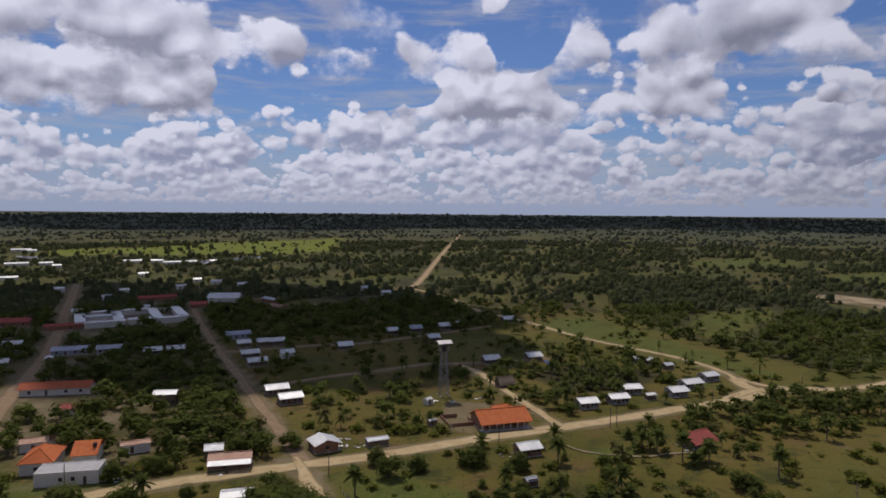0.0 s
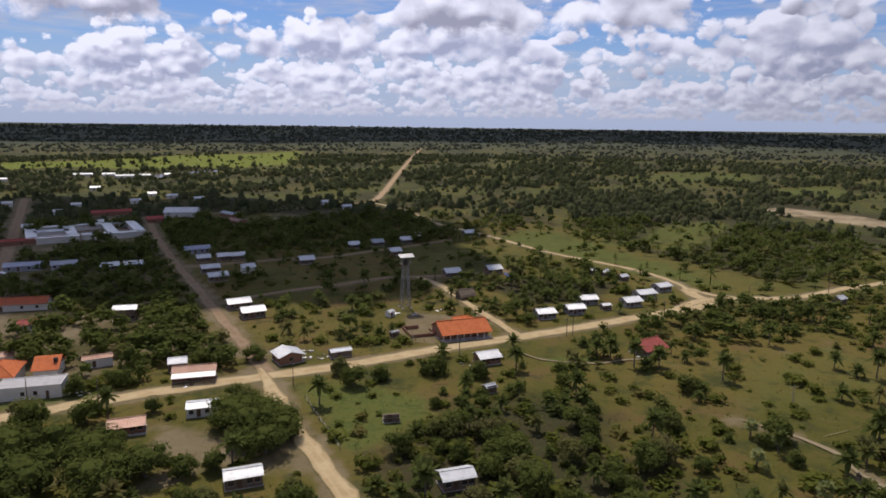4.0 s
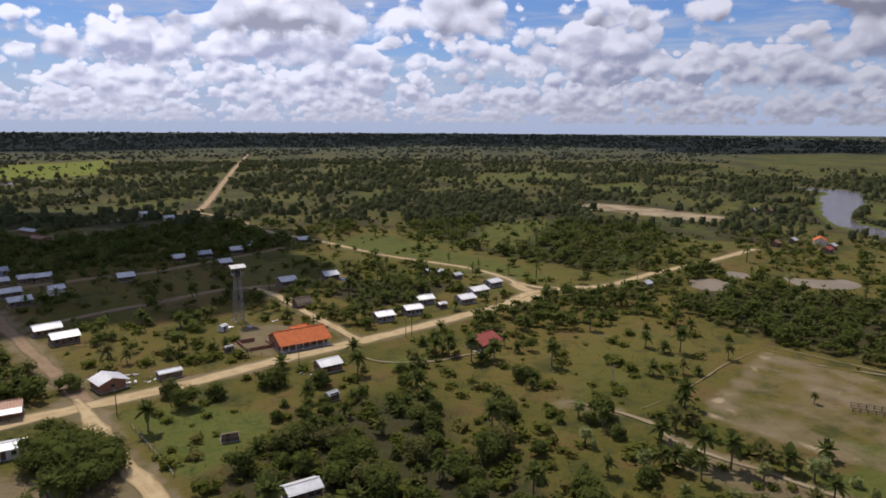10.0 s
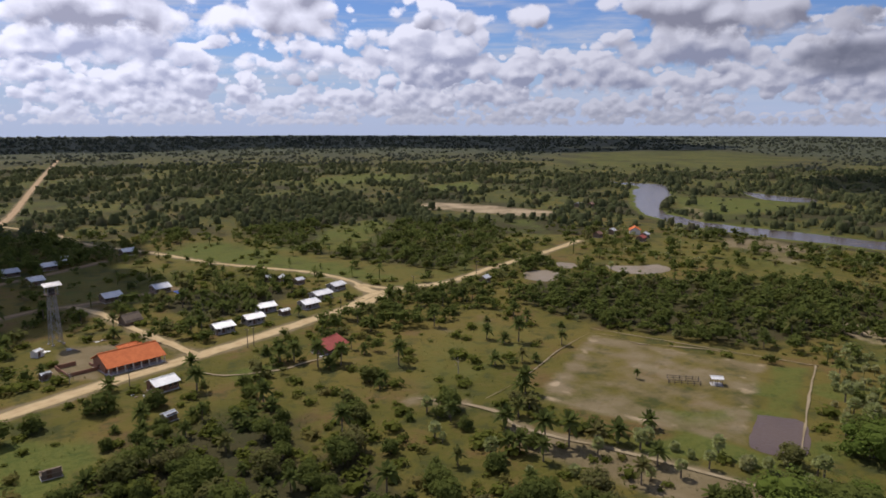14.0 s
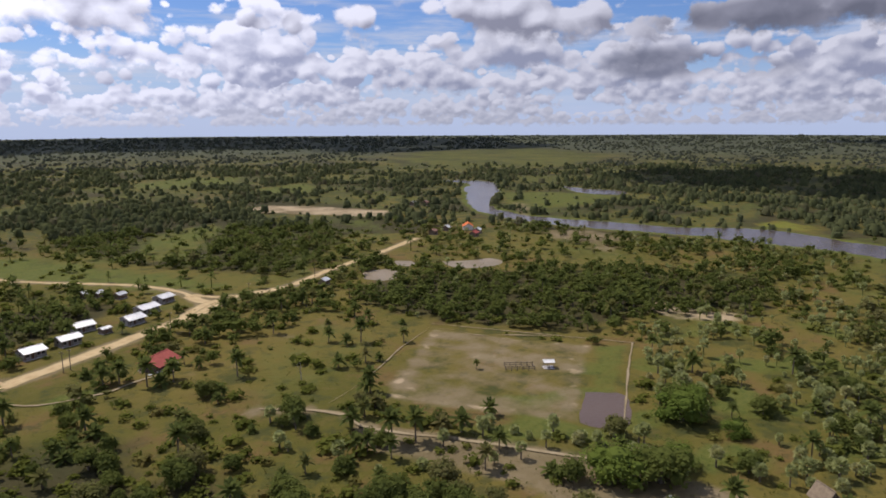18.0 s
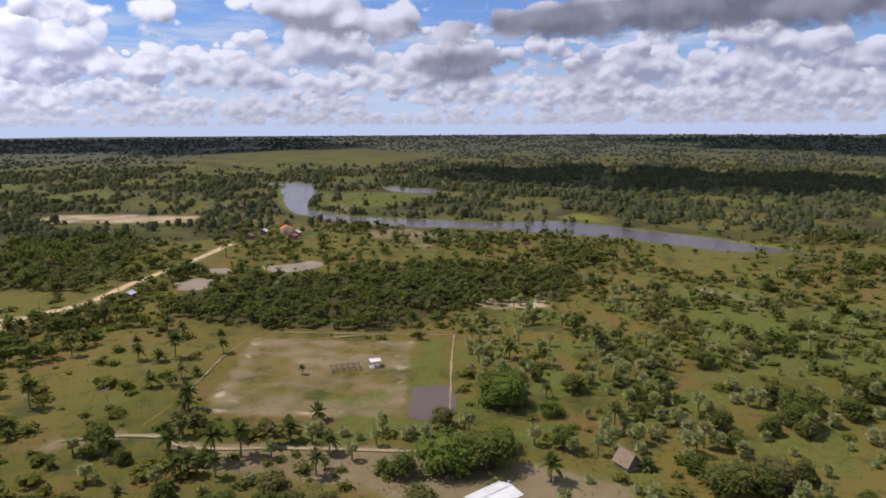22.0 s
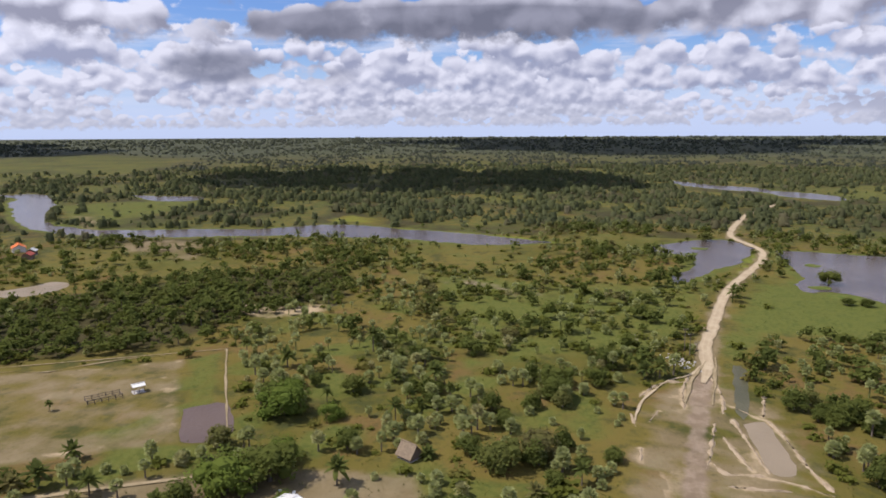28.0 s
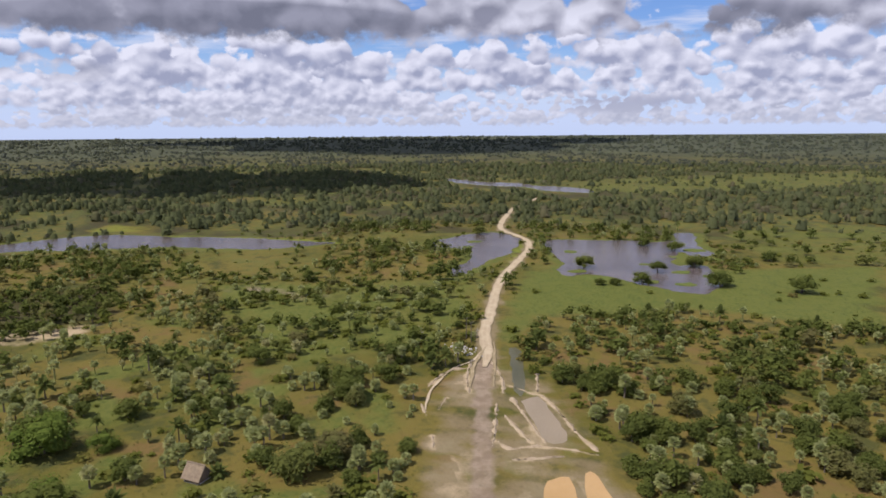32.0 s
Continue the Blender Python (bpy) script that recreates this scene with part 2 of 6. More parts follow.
STEEL = plain("galvanised_steel", (0.36, 0.36, 0.36), (0.30, 0.29, 0.28), (0.2, 0.15, 0.11), 2.0, rough=0.5, metal=0.5)
POLE = plain("pole_wood", (0.17, 0.135, 0.105), (0.13, 0.105, 0.08), (0.08, 0.06, 0.05), 2.0)
BARK = plain("bark", (0.17, 0.14, 0.11), (0.13, 0.105, 0.08), (0.07, 0.055, 0.045), 1.5, relief=0.05)
TARP = plain("blue_tarpaulin", (0.015, 0.10, 0.55), (0.012, 0.08, 0.45), (0.01, 0.05, 0.3), 0.8, rough=0.5)
CLOUD = surface("cloud_vapour", (0.85, 0.86, 0.88), 1.0, 0.0, None, 0.0)


def leaf(name, young, old, dry, through_light=0.5):
    m = bpy.data.materials.new(name)
    m.use_nodes = True
    nt = m.node_tree
    nt.nodes.remove(nt.nodes["Principled BSDF"])
    own = nt.nodes.new("ShaderNodeObjectInfo").outputs["Random"]
    card = nt.nodes.new("ShaderNodeNewGeometry").outputs["Random Per Island"]
    tint = calc(nt, "FRACT", calc(nt, "ADD", attribute(nt, "tint"), own))
    c = blend(nt, tint, old, young)
    c = blend(nt, spread(nt, tint, 0.82, 1.0, 0.0, 0.75), c, dry)
    c = blend(nt, calc(nt, "MULTIPLY", card, 0.5), c, blend(nt, 0.5, young, (0.15, 0.165, 0.042)))
    d, t, mix = nt.nodes.new("ShaderNodeBsdfDiffuse"), nt.nodes.new("ShaderNodeBsdfTranslucent"), nt.nodes.new("ShaderNodeMixShader")
    put(nt, d.inputs["Color"], c), put(nt, t.inputs["Color"], c)
    mix.inputs[0].default_value = through_light
    link(nt, d.outputs[0], mix.inputs[1]), link(nt, t.outputs[0], mix.inputs[2])
    link(nt, mix.outputs[0], nt.nodes["Material Output"].inputs["Surface"])
    return m


LEAF = leaf("tree_leaf", (0.146, 0.170, 0.042), (0.088, 0.110, 0.030), (0.190, 0.155, 0.074))
LEAF_BRIGHT = leaf("bright_leaf", (0.125, 0.172, 0.030), (0.095, 0.135, 0.027), (0.13, 0.165, 0.035), 0.35)
FROND = leaf("palm_frond", (0.144, 0.170, 0.046), (0.092, 0.114, 0.034), (0.205, 0.165, 0.070))
FAN = leaf("fan_palm_leaf", (0.38, 0.40, 0.172), (0.262, 0.286, 0.106), (0.36, 0.31, 0.15))
SHRUB = leaf("shrub_leaf", (0.168, 0.182, 0.036), (0.102, 0.116, 0.024), (0.215, 0.160, 0.064))
# forest at the horizon: distance haze is put into its greyed, bluish leaf colour
HORIZON = leaf("hazed_forest_leaf", (0.094, 0.104, 0.080), (0.070, 0.082, 0.070), (0.11, 0.10, 0.08))
WEED = leaf("weed_leaf", (0.11, 0.125, 0.03), (0.07, 0.085, 0.022), (0.15, 0.12, 0.05))
# far trees: green leaf tone, made paler and greyer to include distance haze
WOODS = leaf("hazed_wood_leaf", (0.142, 0.156, 0.074), (0.092, 0.108, 0.056), (0.175, 0.150, 0.095))


def ground_colour(nt):
    p = place(nt)
    n1, n2, n3 = fractal(nt, p, 0.011, 5, 0.6), fractal(nt, p, 0.045, 6, 0.68), fractal(nt, p, 0.6, 4, 0.7)
    c = blend(nt, spread(nt, n1, 0.39, 0.55), (0.098, 0.091, 0.018), (0.142, 0.113, 0.027))
    c = blend(nt, spread(nt, n2, 0.51, 0.63, 0.0, 0.75), c, (0.152, 0.094, 0.037))
    c = blend(nt, spread(nt, n2, 0.46, 0.36, 0.0, 0.75), c, (0.050, 0.058, 0.018))
    n4 = fractal(nt, p, 0.16, 4, 0.65)
    c = blend(nt, spread(nt, n4, 0.52, 0.64, 0.0, 0.45), c, (0.135, 0.104, 0.032))
    c = blend(nt, spread(nt, n4, 0.46, 0.36, 0.0, 0.6), c, (0.052, 0.058, 0.02))
    scrub = calc(nt, "MULTIPLY", spread(nt, fractal(nt, p, 0.13, 3, 0.6), 0.47, 0.55), spread(nt, attribute(nt, "scrub"), 0.1, 0.9))
    c = blend(nt, calc(nt, "MULTIPLY", scrub, 0.85), c, (0.062, 0.072, 0.028))
    rough_edge = calc(nt, "MULTIPLY", calc(nt, "SUBTRACT", n2, 0.5), 1.3)
    # darker brown ground where the wood mask is high
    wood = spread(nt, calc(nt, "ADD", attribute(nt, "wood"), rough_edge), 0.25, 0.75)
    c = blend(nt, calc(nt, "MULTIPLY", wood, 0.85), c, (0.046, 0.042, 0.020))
    lush = spread(nt, calc(nt, "ADD", attribute(nt, "lush"), rough_edge), 0.3, 0.7)
    c = blend(nt, calc(nt, "MULTIPLY", lush, 0.9), c, blend(nt, spread(nt, n3, 0.35, 0.65), blend(nt, spread(nt, n4, 0.42, 0.58), (0.062, 0.088, 0.018), (0.090, 0.108, 0.022)), (0.122, 0.134, 0.030)))
    bright = spread(nt, calc(nt, "ADD", attribute(nt, "bright"), rough_edge), 0.3, 0.7)
    c = blend(nt, calc(nt, "MULTIPLY", bright, 0.92), c, (0.16, 0.185, 0.026))
    bare = spread(nt, calc(nt, "ADD", attribute(nt, "bare"), calc(nt, "MULTIPLY", rough_edge, 0.8)), 0.3, 0.7)
    c = blend(nt, calc(nt, "MULTIPLY", bare, 0.85), c, blend(nt, spread(nt, n2, 0.35, 0.65), (0.175, 0.132, 0.070), (0.235, 0.185, 0.108)))
    sand = spread(nt, calc(nt, "ADD", attribute(nt, "sand"), rough_edge), 0.35, 0.7)
    c = blend(nt, calc(nt, "MULTIPLY", sand, 0.85), c, (0.44, 0.34, 0.21))
    mud = spread(nt, calc(nt, "ADD", attribute(nt, "mud"), calc(nt, "MULTIPLY", rough_edge, 0.7)), 0.3, 0.75)
    c = blend(nt, calc(nt, "MULTIPLY", mud, 0.8), c, blend(nt, spread(nt, n4, 0.4, 0.6), (0.215, 0.158, 0.110), (0.30, 0.232, 0.168)))
    # forest cover on the far plain, with the bluish cast of haze in its colour
    c = blend(nt, calc(nt, "MULTIPLY", attribute(nt, "canopy"), 0.8), c, blend(nt, spread(nt, fractal(nt, p, 0.02, 5, 0.7), 0.4, 0.6), (0.052, 0.062, 0.040), (0.082, 0.090, 0.050)))
    return blend(nt, spread(nt, n3, 0.55, 0.75, 0.0, 0.4), c, (0.035, 0.036, 0.015))


GROUND = surface("ground", ground_colour, 0.95, 0.0, lambda nt: bump(nt, fractal(nt, place(nt), 0.5, 6, 0.7), 0.7, 0.6), 0.1)


def track_colour(nt, base, pale, verge):
    uv = nt.nodes.new("ShaderNodeUVMap").outputs["UV"]
    s = nt.nodes.new("ShaderNodeSeparateXYZ")
    put(nt, s.inputs[0], uv)
    across = calc(nt, "ABSOLUTE", calc(nt, "SUBTRACT", s.outputs["X"], 0.5))
    p = place(nt)
    n, f = fractal(nt, p, 0.22, 5, 0.65), fractal(nt, p, 1.3, 4, 0.7)
    wheel = calc(nt, "ABSOLUTE", calc(nt, "SUBTRACT", across, 0.19))
    c = blend(nt, spread(nt, n, 0.35, 0.65), base, pale)
    c = blend(nt, spread(nt, calc(nt, "ADD", wheel, calc(nt, "MULTIPLY", f, 0.12)), 0.05, 0.16, 0.6, 0.0), c, pale)
    edge = calc(nt, "ADD", across, calc(nt, "MULTIPLY", calc(nt, "SUBTRACT", n, 0.5), 0.5))
    return blend(nt, spread(nt, edge, 0.36, 0.5, 0.0, 0.85), c, verge)


def track(name, base, pale, verge):
    return surface(name, lambda nt: track_colour(nt, base, pale, verge), 0.95, 0.0,
                   lambda nt: bump(nt, fractal(nt, place(nt), 0.8, 5, 0.7), 0.6, 0.15), 0.1)


SANDY = track("sandy_track", (0.43, 0.31, 0.155), (0.54, 0.41, 0.225), (0.22, 0.175, 0.08))
EARTHY = track("earth_track", (0.25, 0.17, 0.095), (0.31, 0.22, 0.135), (0.14, 0.105, 0.048))
CAUSE = track("sandy_track", (0.37, 0.29, 0.185), (0.46, 0.375, 0.25), (0.24, 0.19, 0.11))
CLAY_ROAD = track("sandy_track", (0.36, 0.235, 0.12), (0.45, 0.33, 0.20), (0.20, 0.135, 0.065))
FAINT = track("footpath", (0.25, 0.195, 0.11), (0.34, 0.27, 0.165), (0.13, 0.11, 0.05))


def water(name, deep, silt, gloss=0.16, spec=0.33):
    def colour(nt):
        return blend(nt, spread(nt, fractal(nt, place(nt), 0.03, 4), 0.35, 0.65), deep, silt)
    return surface(name, colour, gloss, 0.0, lambda nt: bump(nt, fractal(nt, place(nt), 0.9, 4, 0.6), 0.8, 0.22), spec)


DITCH_WATER = water("ditch_water", (0.075, 0.075, 0.042), (0.10, 0.095, 0.055), 0.4, 0.15)
BROWN_POND = water("brown_pond", (0.105, 0.075, 0.066), (0.125, 0.09, 0.075), 0.4, 0.15)
RIVER = water("river_water", (0.085, 0.068, 0.066), (0.115, 0.092, 0.085))
MUD_WATER = water("muddy_pool", (0.225, 0.18, 0.12), (0.275, 0.22, 0.15), 0.45, 0.12)
CLAY_WATER = water("clay_pool", (0.38, 0.235, 0.095), (0.45, 0.29, 0.13), 0.45, 0.12)

# ---- plan: streets, waters and open ground, in metres from below the camera ----
GRID = 25.6                                        # the streets' turn from the x axis, degrees
MAIN = [(-190, 122), (-109, 161), (-80, 176), (-50, 189), (-23, 199), (14, 217), (54, 234), (104, 258), (120, 265), (129, 274), (127, 285), (128, 295)]
MAIN_N = [(128, 293), (127, 311), (118, 334), (104, 353), (85, 377), (73, 398), (60, 425), (45, 452), (31, 472), (17, 505), (7, 545), (-14, 585), (-28, 606)]
FORK = [(104, 257), (128, 277), (150, 279), (169, 280), (188, 289), (206, 298), (230, 307), (253, 316), (290, 334), (306, 341)]
FORK_IN = [(129, 296), (136, 284), (150, 279)]
CROSS = [(-184, 504), (-157, 439), (-120, 359), (-98, 314), (-79, 275), (-64, 244), (-53, 222), (-40, 196)]
SOUTH = [(-43, 199), (-36, 182), (-29, 165), (-20, 145), (-12, 128), (-2, 100)]
WEST = [(-331, 620), (-269, 492), (-221, 393), (-188, 321), (-169, 270), (-156, 236), (-140, 200), (-125, 150)]
FAR_ROAD = [(-30, 607), (-24, 640), (-18, 723), (-8, 904), (10, 1201), (30, 1500), (48, 1788)]
NORTH_ST = [(-190, 510), (-118, 547), (-85, 568), (-40, 600), (-26, 614)]
DIAGONAL = [(6, 321), (18, 299), (26, 272), (34, 248), (40, 230)]
LANE_A = [(-72, 275), (-54, 290), (-33, 302), (-5, 319), (11, 320), (30, 325), (51, 332)]
LANE_B = [(-110, 340), (-82, 352), (-66, 359), (-40, 366), (-19, 382), (0, 396), (30, 420)]
PATH_A = [(86, 160), (96, 149), (100, 140), (99, 132), (104, 121), (109, 113), (115, 102), (121, 90), (129, 74)]
PATH_B = [(174, 186), (192, 150), (206.6, 121), (207.2, 119.8), (206.4, 118.8), (186, 108), (147, 86)]
PATH_C = [(169.1, 182.6), (174.2, 174.4), (175.9, 163.4), (184.4, 155.0), (190.9, 147.6), (198.1, 133.7)]
PATH_E = [(101.6, 149.8), (115.6, 155.1), (128.8, 161.9), (142.7, 169.9), (154.7, 175.9), (168.2, 181.6)]
PATH_D = [(36, 214), (44, 205), (60, 201), (70, 204), (84, 205)]
CAUSEWAY = [(706, -180), (692, -173), (627, -138), (561, -115), (513, -101), (485, -97), (459, -102), (440, -104), (425, -102), (402, -96), (364, -80), (330, -66), (296, -56), (264, -48), (242, -42), (216, -38.5), (204, -35.5)]
SITE_A = [(227.3, -41.1), (211.5, -33.2), (204.1, -25.9), (194.8, -20.1), (184.0, -16.1), (173.2, -14.1)]
SITE_B = [(228.5, -42.9), (205.9, -39.1), (187.1, -35.3)]
SITE_C = [(223.8, -39.3), (206.3, -32.7), (187.6, -28.2)]
RIVER_A = [(690, 640), (682, 607), (613, 538), (520, 462), (480, 430), (462, 400), (450, 346), (466, 288), (472, 246), (490, 218), (503, 199), (506, 178), (489, 129), (476, 75), (458, 40), (448, 22), (440, 38), (432, 70), (446, 120), (446, 170), (444, 222), (430, 270), (422, 338), (442, 408), (490, 470), (550, 529), (600, 580), (644, 614), (660, 680)]
POOL_WEST = [(442, -37), (463, -60), (478, -84), (464, -98), (436, -98), (402, -86), (373, -66), (351, -54), (338, -45), (355, -44), (382, -58), (409, -60), (420, -47)]
LAKE = [(439, -113), (437, -138), (430, -165), (423, -193), (455, -216), (448, -224), (405, -206), (380, -201), (370, -190), (384, -184), (350, -166), (344, -176), (328, -177), (296, -160), (288, -144), (301, -134), (313, -126), (331, -116), (334, -98), (362, -106), (395, -109)]
FAR_WATER = [(997, -112), (928, -150), (883, -202), (848, -211), (828, -238), (780, -260), (745, -246), (780, -205), (834, -190), (856, -153), (914, -118)]
SLACK = [(703, 516), (691, 465), (694, 420), (657, 400), (645, 444)]
POND_A = [(204, 267), (215, 280), (229, 275), (221, 260), (209, 257)]
POND_C = [(245, 292), (251, 284), (243, 274), (238, 281)]
POND_B = [(262, 272), (276, 262), (288, 259), (285, 246), (268, 243), (256, 254)]
FIELD_POND = [(158, 105), (164, 96), (147, 85), (140, 94)]
DITCH = [(222, -47), (218, -50), (183, -43.6), (184, -40.6)]
PIT_A = [(176.1, -41.1), (179.0, -46.3), (166.9, -47.3), (153.8, -47.5), (150.1, -45.2), (150.6, -41.6), (157.3, -40.9), (165.5, -40.8)]
PIT_B = [(118, -33), (126, -34), (133, -37), (134, -42), (126, -41), (118, -39)]
PIT_C = [(118, -43), (126, -43), (135, -46), (135, -48), (125, -48), (118, -47)]
BAY = [(-323, 876), (-292, 890), (-263, 944), (-246, 937), (-268, 859), (-300, 829)]
BAY_W = [(-580, 934), (-542, 921), (-520, 895), (-541, 882)]
MARSH = [(338, 78), (329, 51), (313, 28), (306, 7), (296, 6), (295, 26), (309, 48), (320, 68)]
FIELD = [(170, 182), (195, 128), (140, 94), (113, 143)]
FIELD_STRIP = [(195, 128), (206, 119), (164, 97), (158, 105)]
SITE = [(215, -33), (213, -44), (184, -54), (157, -54), (125, -54), (60, -46), (60, 6), (129, -9), (150, -9), (169, -11), (203, -23)]
YARD_23 = [(129, 80), (133, 58), (135, 34), (122, 30), (104, 66), (107, 83), (94, 117), (96, 130), (116, 104)]
YARD_NEAR = [(-60, 160), (-53, 160), (-42, 147), (-29, 153), (-22, 142), (-26, 137), (-43, 144), (-53, 141)]
YARD_RIVER = [(398, 308), (420, 279), (402, 226), (367, 248), (365, 278)]
YARD_BEND = [(527, 448), (522, 412), (449, 358), (433, 361)]
NEAR_OPEN = [(82, 155), (99, 138), (109, 109), (118, 84), (107, 74), (83, 102), (63, 141)]
YARD_SCHOOL = [(-2, 228), (2, 262), (19, 254), (11, 222)]
SANDS = [(240, 122), (262, 150), (272, 120), (282, 98), (258, 104)]
SANDS_B = [(345, 212), (352, 238), (380, 256), (380, 226)]
TAN_FIELD = [(295, 572), (336, 590), (364, 552), (392, 480), (380, 446), (350, 455), (322, 512), (300, 545)]
DENSE_S = [(1, 158), (13, 172), (36, 183), (54, 168), (51, 143), (60, 139), (64, 130), (60, 100), (-10, 100), (-9, 140)]
LUSH_S = [(-31, 187), (-8, 190), (4, 178), (8, 163), (-4, 151), (-13, 146), (-22, 163)]
GROVE = [(180, 245), (200, 258), (234, 258), (258, 240), (314, 191), (345, 122), (283, 100), (238, 138), (206, 135), (190, 163), (176, 192), (176, 232)]
NORTH_WOOD = [(166, 733), (247, 671), (281, 545), (296, 450), (280, 384), (185, 300), (156, 336), (133, 391), (121, 468)]
MEADOW = [(54, 427), (81, 462), (103, 459), (128, 387), (148, 334), (157, 303), (142, 290), (112, 322), (83, 370), (60, 401)]
BUSHLAND = [(256, -66), (251, -132), (215, -185), (100, -170), (95, -60), (124, -56), (157, -56), (202, -56)]
WETLAND = [(344, -90), (335, -130), (332, -275), (221, -190), (257, -134), (258, -67), (215, -44), (262, -50), (359, -85)]
WETLAND_W = [(395, 110), (350, 70), (335, 9), (345, -45), (390, -72), (330, -64), (240, -41), (222, -12), (200, 25), (262, 66), (330, 80)]
WET_EAST = [(340, -215), (450, -230), (520, -330), (420, -420), (300, -330)]
GREEN_N = [(-567, 945), (-591, 1065), (-519, 1095), (-459, 1171), (-401, 1292), (-288, 1363), (-218, 1474), (-170, 1090), (-231, 1004), (-285, 993), (-338, 960), (-397, 970), (-465, 979), (-515, 940)]
GREEN_FAR = [(323, 942), (441, 1001), (511, 946), (444, 847), (326, 830)]
GREEN_B = [(408, 752), (515, 796), (480, 700), (410, 640), (396, 687)]
RIVER_MEADOW = [(586, 514), (641, 470), (652, 366), (511, 369), (475, 410)]
PLAIN_N = [(700, 900), (1300, 1500), (1900, 1500), (1500, 900), (1000, 700)]
PLAIN_E = [(760, -255), (700, -330), (800, -700), (1000, -800), (950, -330), (860, -245)]
BANK = [(520, 215), (570, 205), (545, 160), (507, 150)]
TOWN = [(-45, 215), (-95, 300), (-185, 505), (-330, 640), (-420, 560), (-300, 330), (-170, 130), (-110, 166)]
NEAR_TOWN = [(-125, 158), (-92, 165), (-60, 168), (-42, 165), (-30, 150), (-22, 100), (-120, 90)]
BLOCK = [(-40, 208), (-92, 300), (-118, 350), (0, 395), (12, 300), (36, 236)]
BLOCK_N = [(-118, 355), (-170, 490), (-30, 600), (40, 440), (0, 400)]
PLAYGROUND = [(-125, 505), (-100, 540), (-45, 570), (-55, 520), (-95, 480)]
PALM_GROVE = [(40, 312), (58, 320), (95, 315), (100, 296), (80, 278), (52, 268), (42, 285)]
PALMLAND = [(120, 130), (215, 120), (255, 130), (330, 70), (262, 60), (205, 20), (215, -20), (140, -8), (100, 0), (90, 70)]
SHRUBLAND = [(60, 130), (110, 165), (160, 195), (165, 240), (100, 235), (60, 215), (40, 190)]
CLUSTER_FORK = [(102, 250), (133, 268), (167, 270), (180, 262), (169, 248), (139, 225), (112, 216), (98, 220)]
CLUSTER_RED = [(62, 220), (84, 232), (97, 230), (95, 204), (78, 190), (66, 198)]
GRASS_MID = [(105, 211), (149, 222), (161, 188), (134, 168), (102, 152), (83, 156), (87, 182)]
MID_GREEN = [(139, 410), (175, 476), (215, 506), (252, 515), (238, 470), (169, 381), (143, 379)]


def inside(poly, X, Y):
    out = np.zeros(np.shape(X), bool)
    for (x0, y0), (x1, y1) in zip(poly, poly[1:] + poly[:1]):
        if y0 != y1:
            out ^= ((y0 > Y) != (y1 > Y)) & (X < (x1 - x0) * (Y - y0) / (y1 - y0) + x0)
    return out


def gap_to(line, X, Y):
    best = np.full(np.shape(X), 1e9)
    for (x0, y0), (x1, y1) in zip(line, line[1:]):
        dx, dy = x1 - x0, y1 - y0
        s = np.clip(((X - x0) * dx + (Y - y0) * dy) / (dx * dx + dy * dy), 0, 1)
        best = np.minimum(best, np.hypot(X - x0 - s * dx, Y - y0 - s * dy))
    return best


def within(poly, X, Y, soft=6.0):
    """1 well inside the outline, 0.5 on it, 0 well outside."""
    d = gap_to(poly + poly[:1], X, Y) * np.where(inside(poly, X, Y), 1, -1)
    return np.clip(0.5 + d / (2 * soft), 0, 1)


def hills(X, Y, size, seed):
    """Smooth noise, about 0 to 1, from a few crossing waves."""
    r = np.random.default_rng(seed)
    out = np.zeros(np.shape(X))
    for k in range(14):
        a, f, ph = r.uniform(0, 2 * math.pi), r.uniform(0.5, 2.2) / size, r.uniform(0, 7)
        out = out + np.sin((X * math.cos(a) + Y * math.sin(a)) * f * 2 * math.pi + ph) / 14
    return np.clip(0.5 + out * 1.6, 0, 1)


TRACKS = [(MAIN, 6.4, SANDY, 1.0), (MAIN_N, 3.4, SANDY, 1.2), (FORK, 4.8, SANDY, 1.2), (FORK_IN, 3.4, SANDY, 1.0), (CROSS, 4.8, EARTHY, 1.2), (SOUTH, 5.0, SANDY, 1.4), (WEST, 7.5, EARTHY, 1.2),
          (FAR_ROAD, 6.2, CLAY_ROAD, 1.2), (NORTH_ST, 3.4, EARTHY, 1.0), (DIAGONAL, 3.6, SANDY, 1.2), (LANE_A, 3.6, EARTHY, 1.2), (LANE_B, 4.2, EARTHY, 1.2),
          (PATH_A, 1.6, FAINT, 0.8), (PATH_B, 0.6, FAINT, 0.4), (PATH_C, 0.5, FAINT, 0.8), (PATH_D, 1.3, FAINT, 0.8), (PATH_E, 0.45, FAINT, 0.5), (CAUSEWAY, 4.4, CAUSE, 0.8), (SITE_A, 1.2, CAUSE, 1.2), (SITE_B, 1.2, FAINT, 1.2), (SITE_C, 1.2, FAINT, 1.2)]
WATERS = [(RIVER_A, RIVER), (POOL_WEST, RIVER), (LAKE, RIVER), (FAR_WATER, RIVER), (SLACK, RIVER), (POND_A, MUD_WATER), (POND_B, MUD_WATER), (POND_C, MUD_WATER),
          (FIELD_POND, BROWN_POND), (DITCH, DITCH_WATER), (PIT_A, MUD_WATER), (PIT_B, CLAY_WATER), (PIT_C, CLAY_WATER), (BAY, RIVER), (BAY_W, RIVER)]


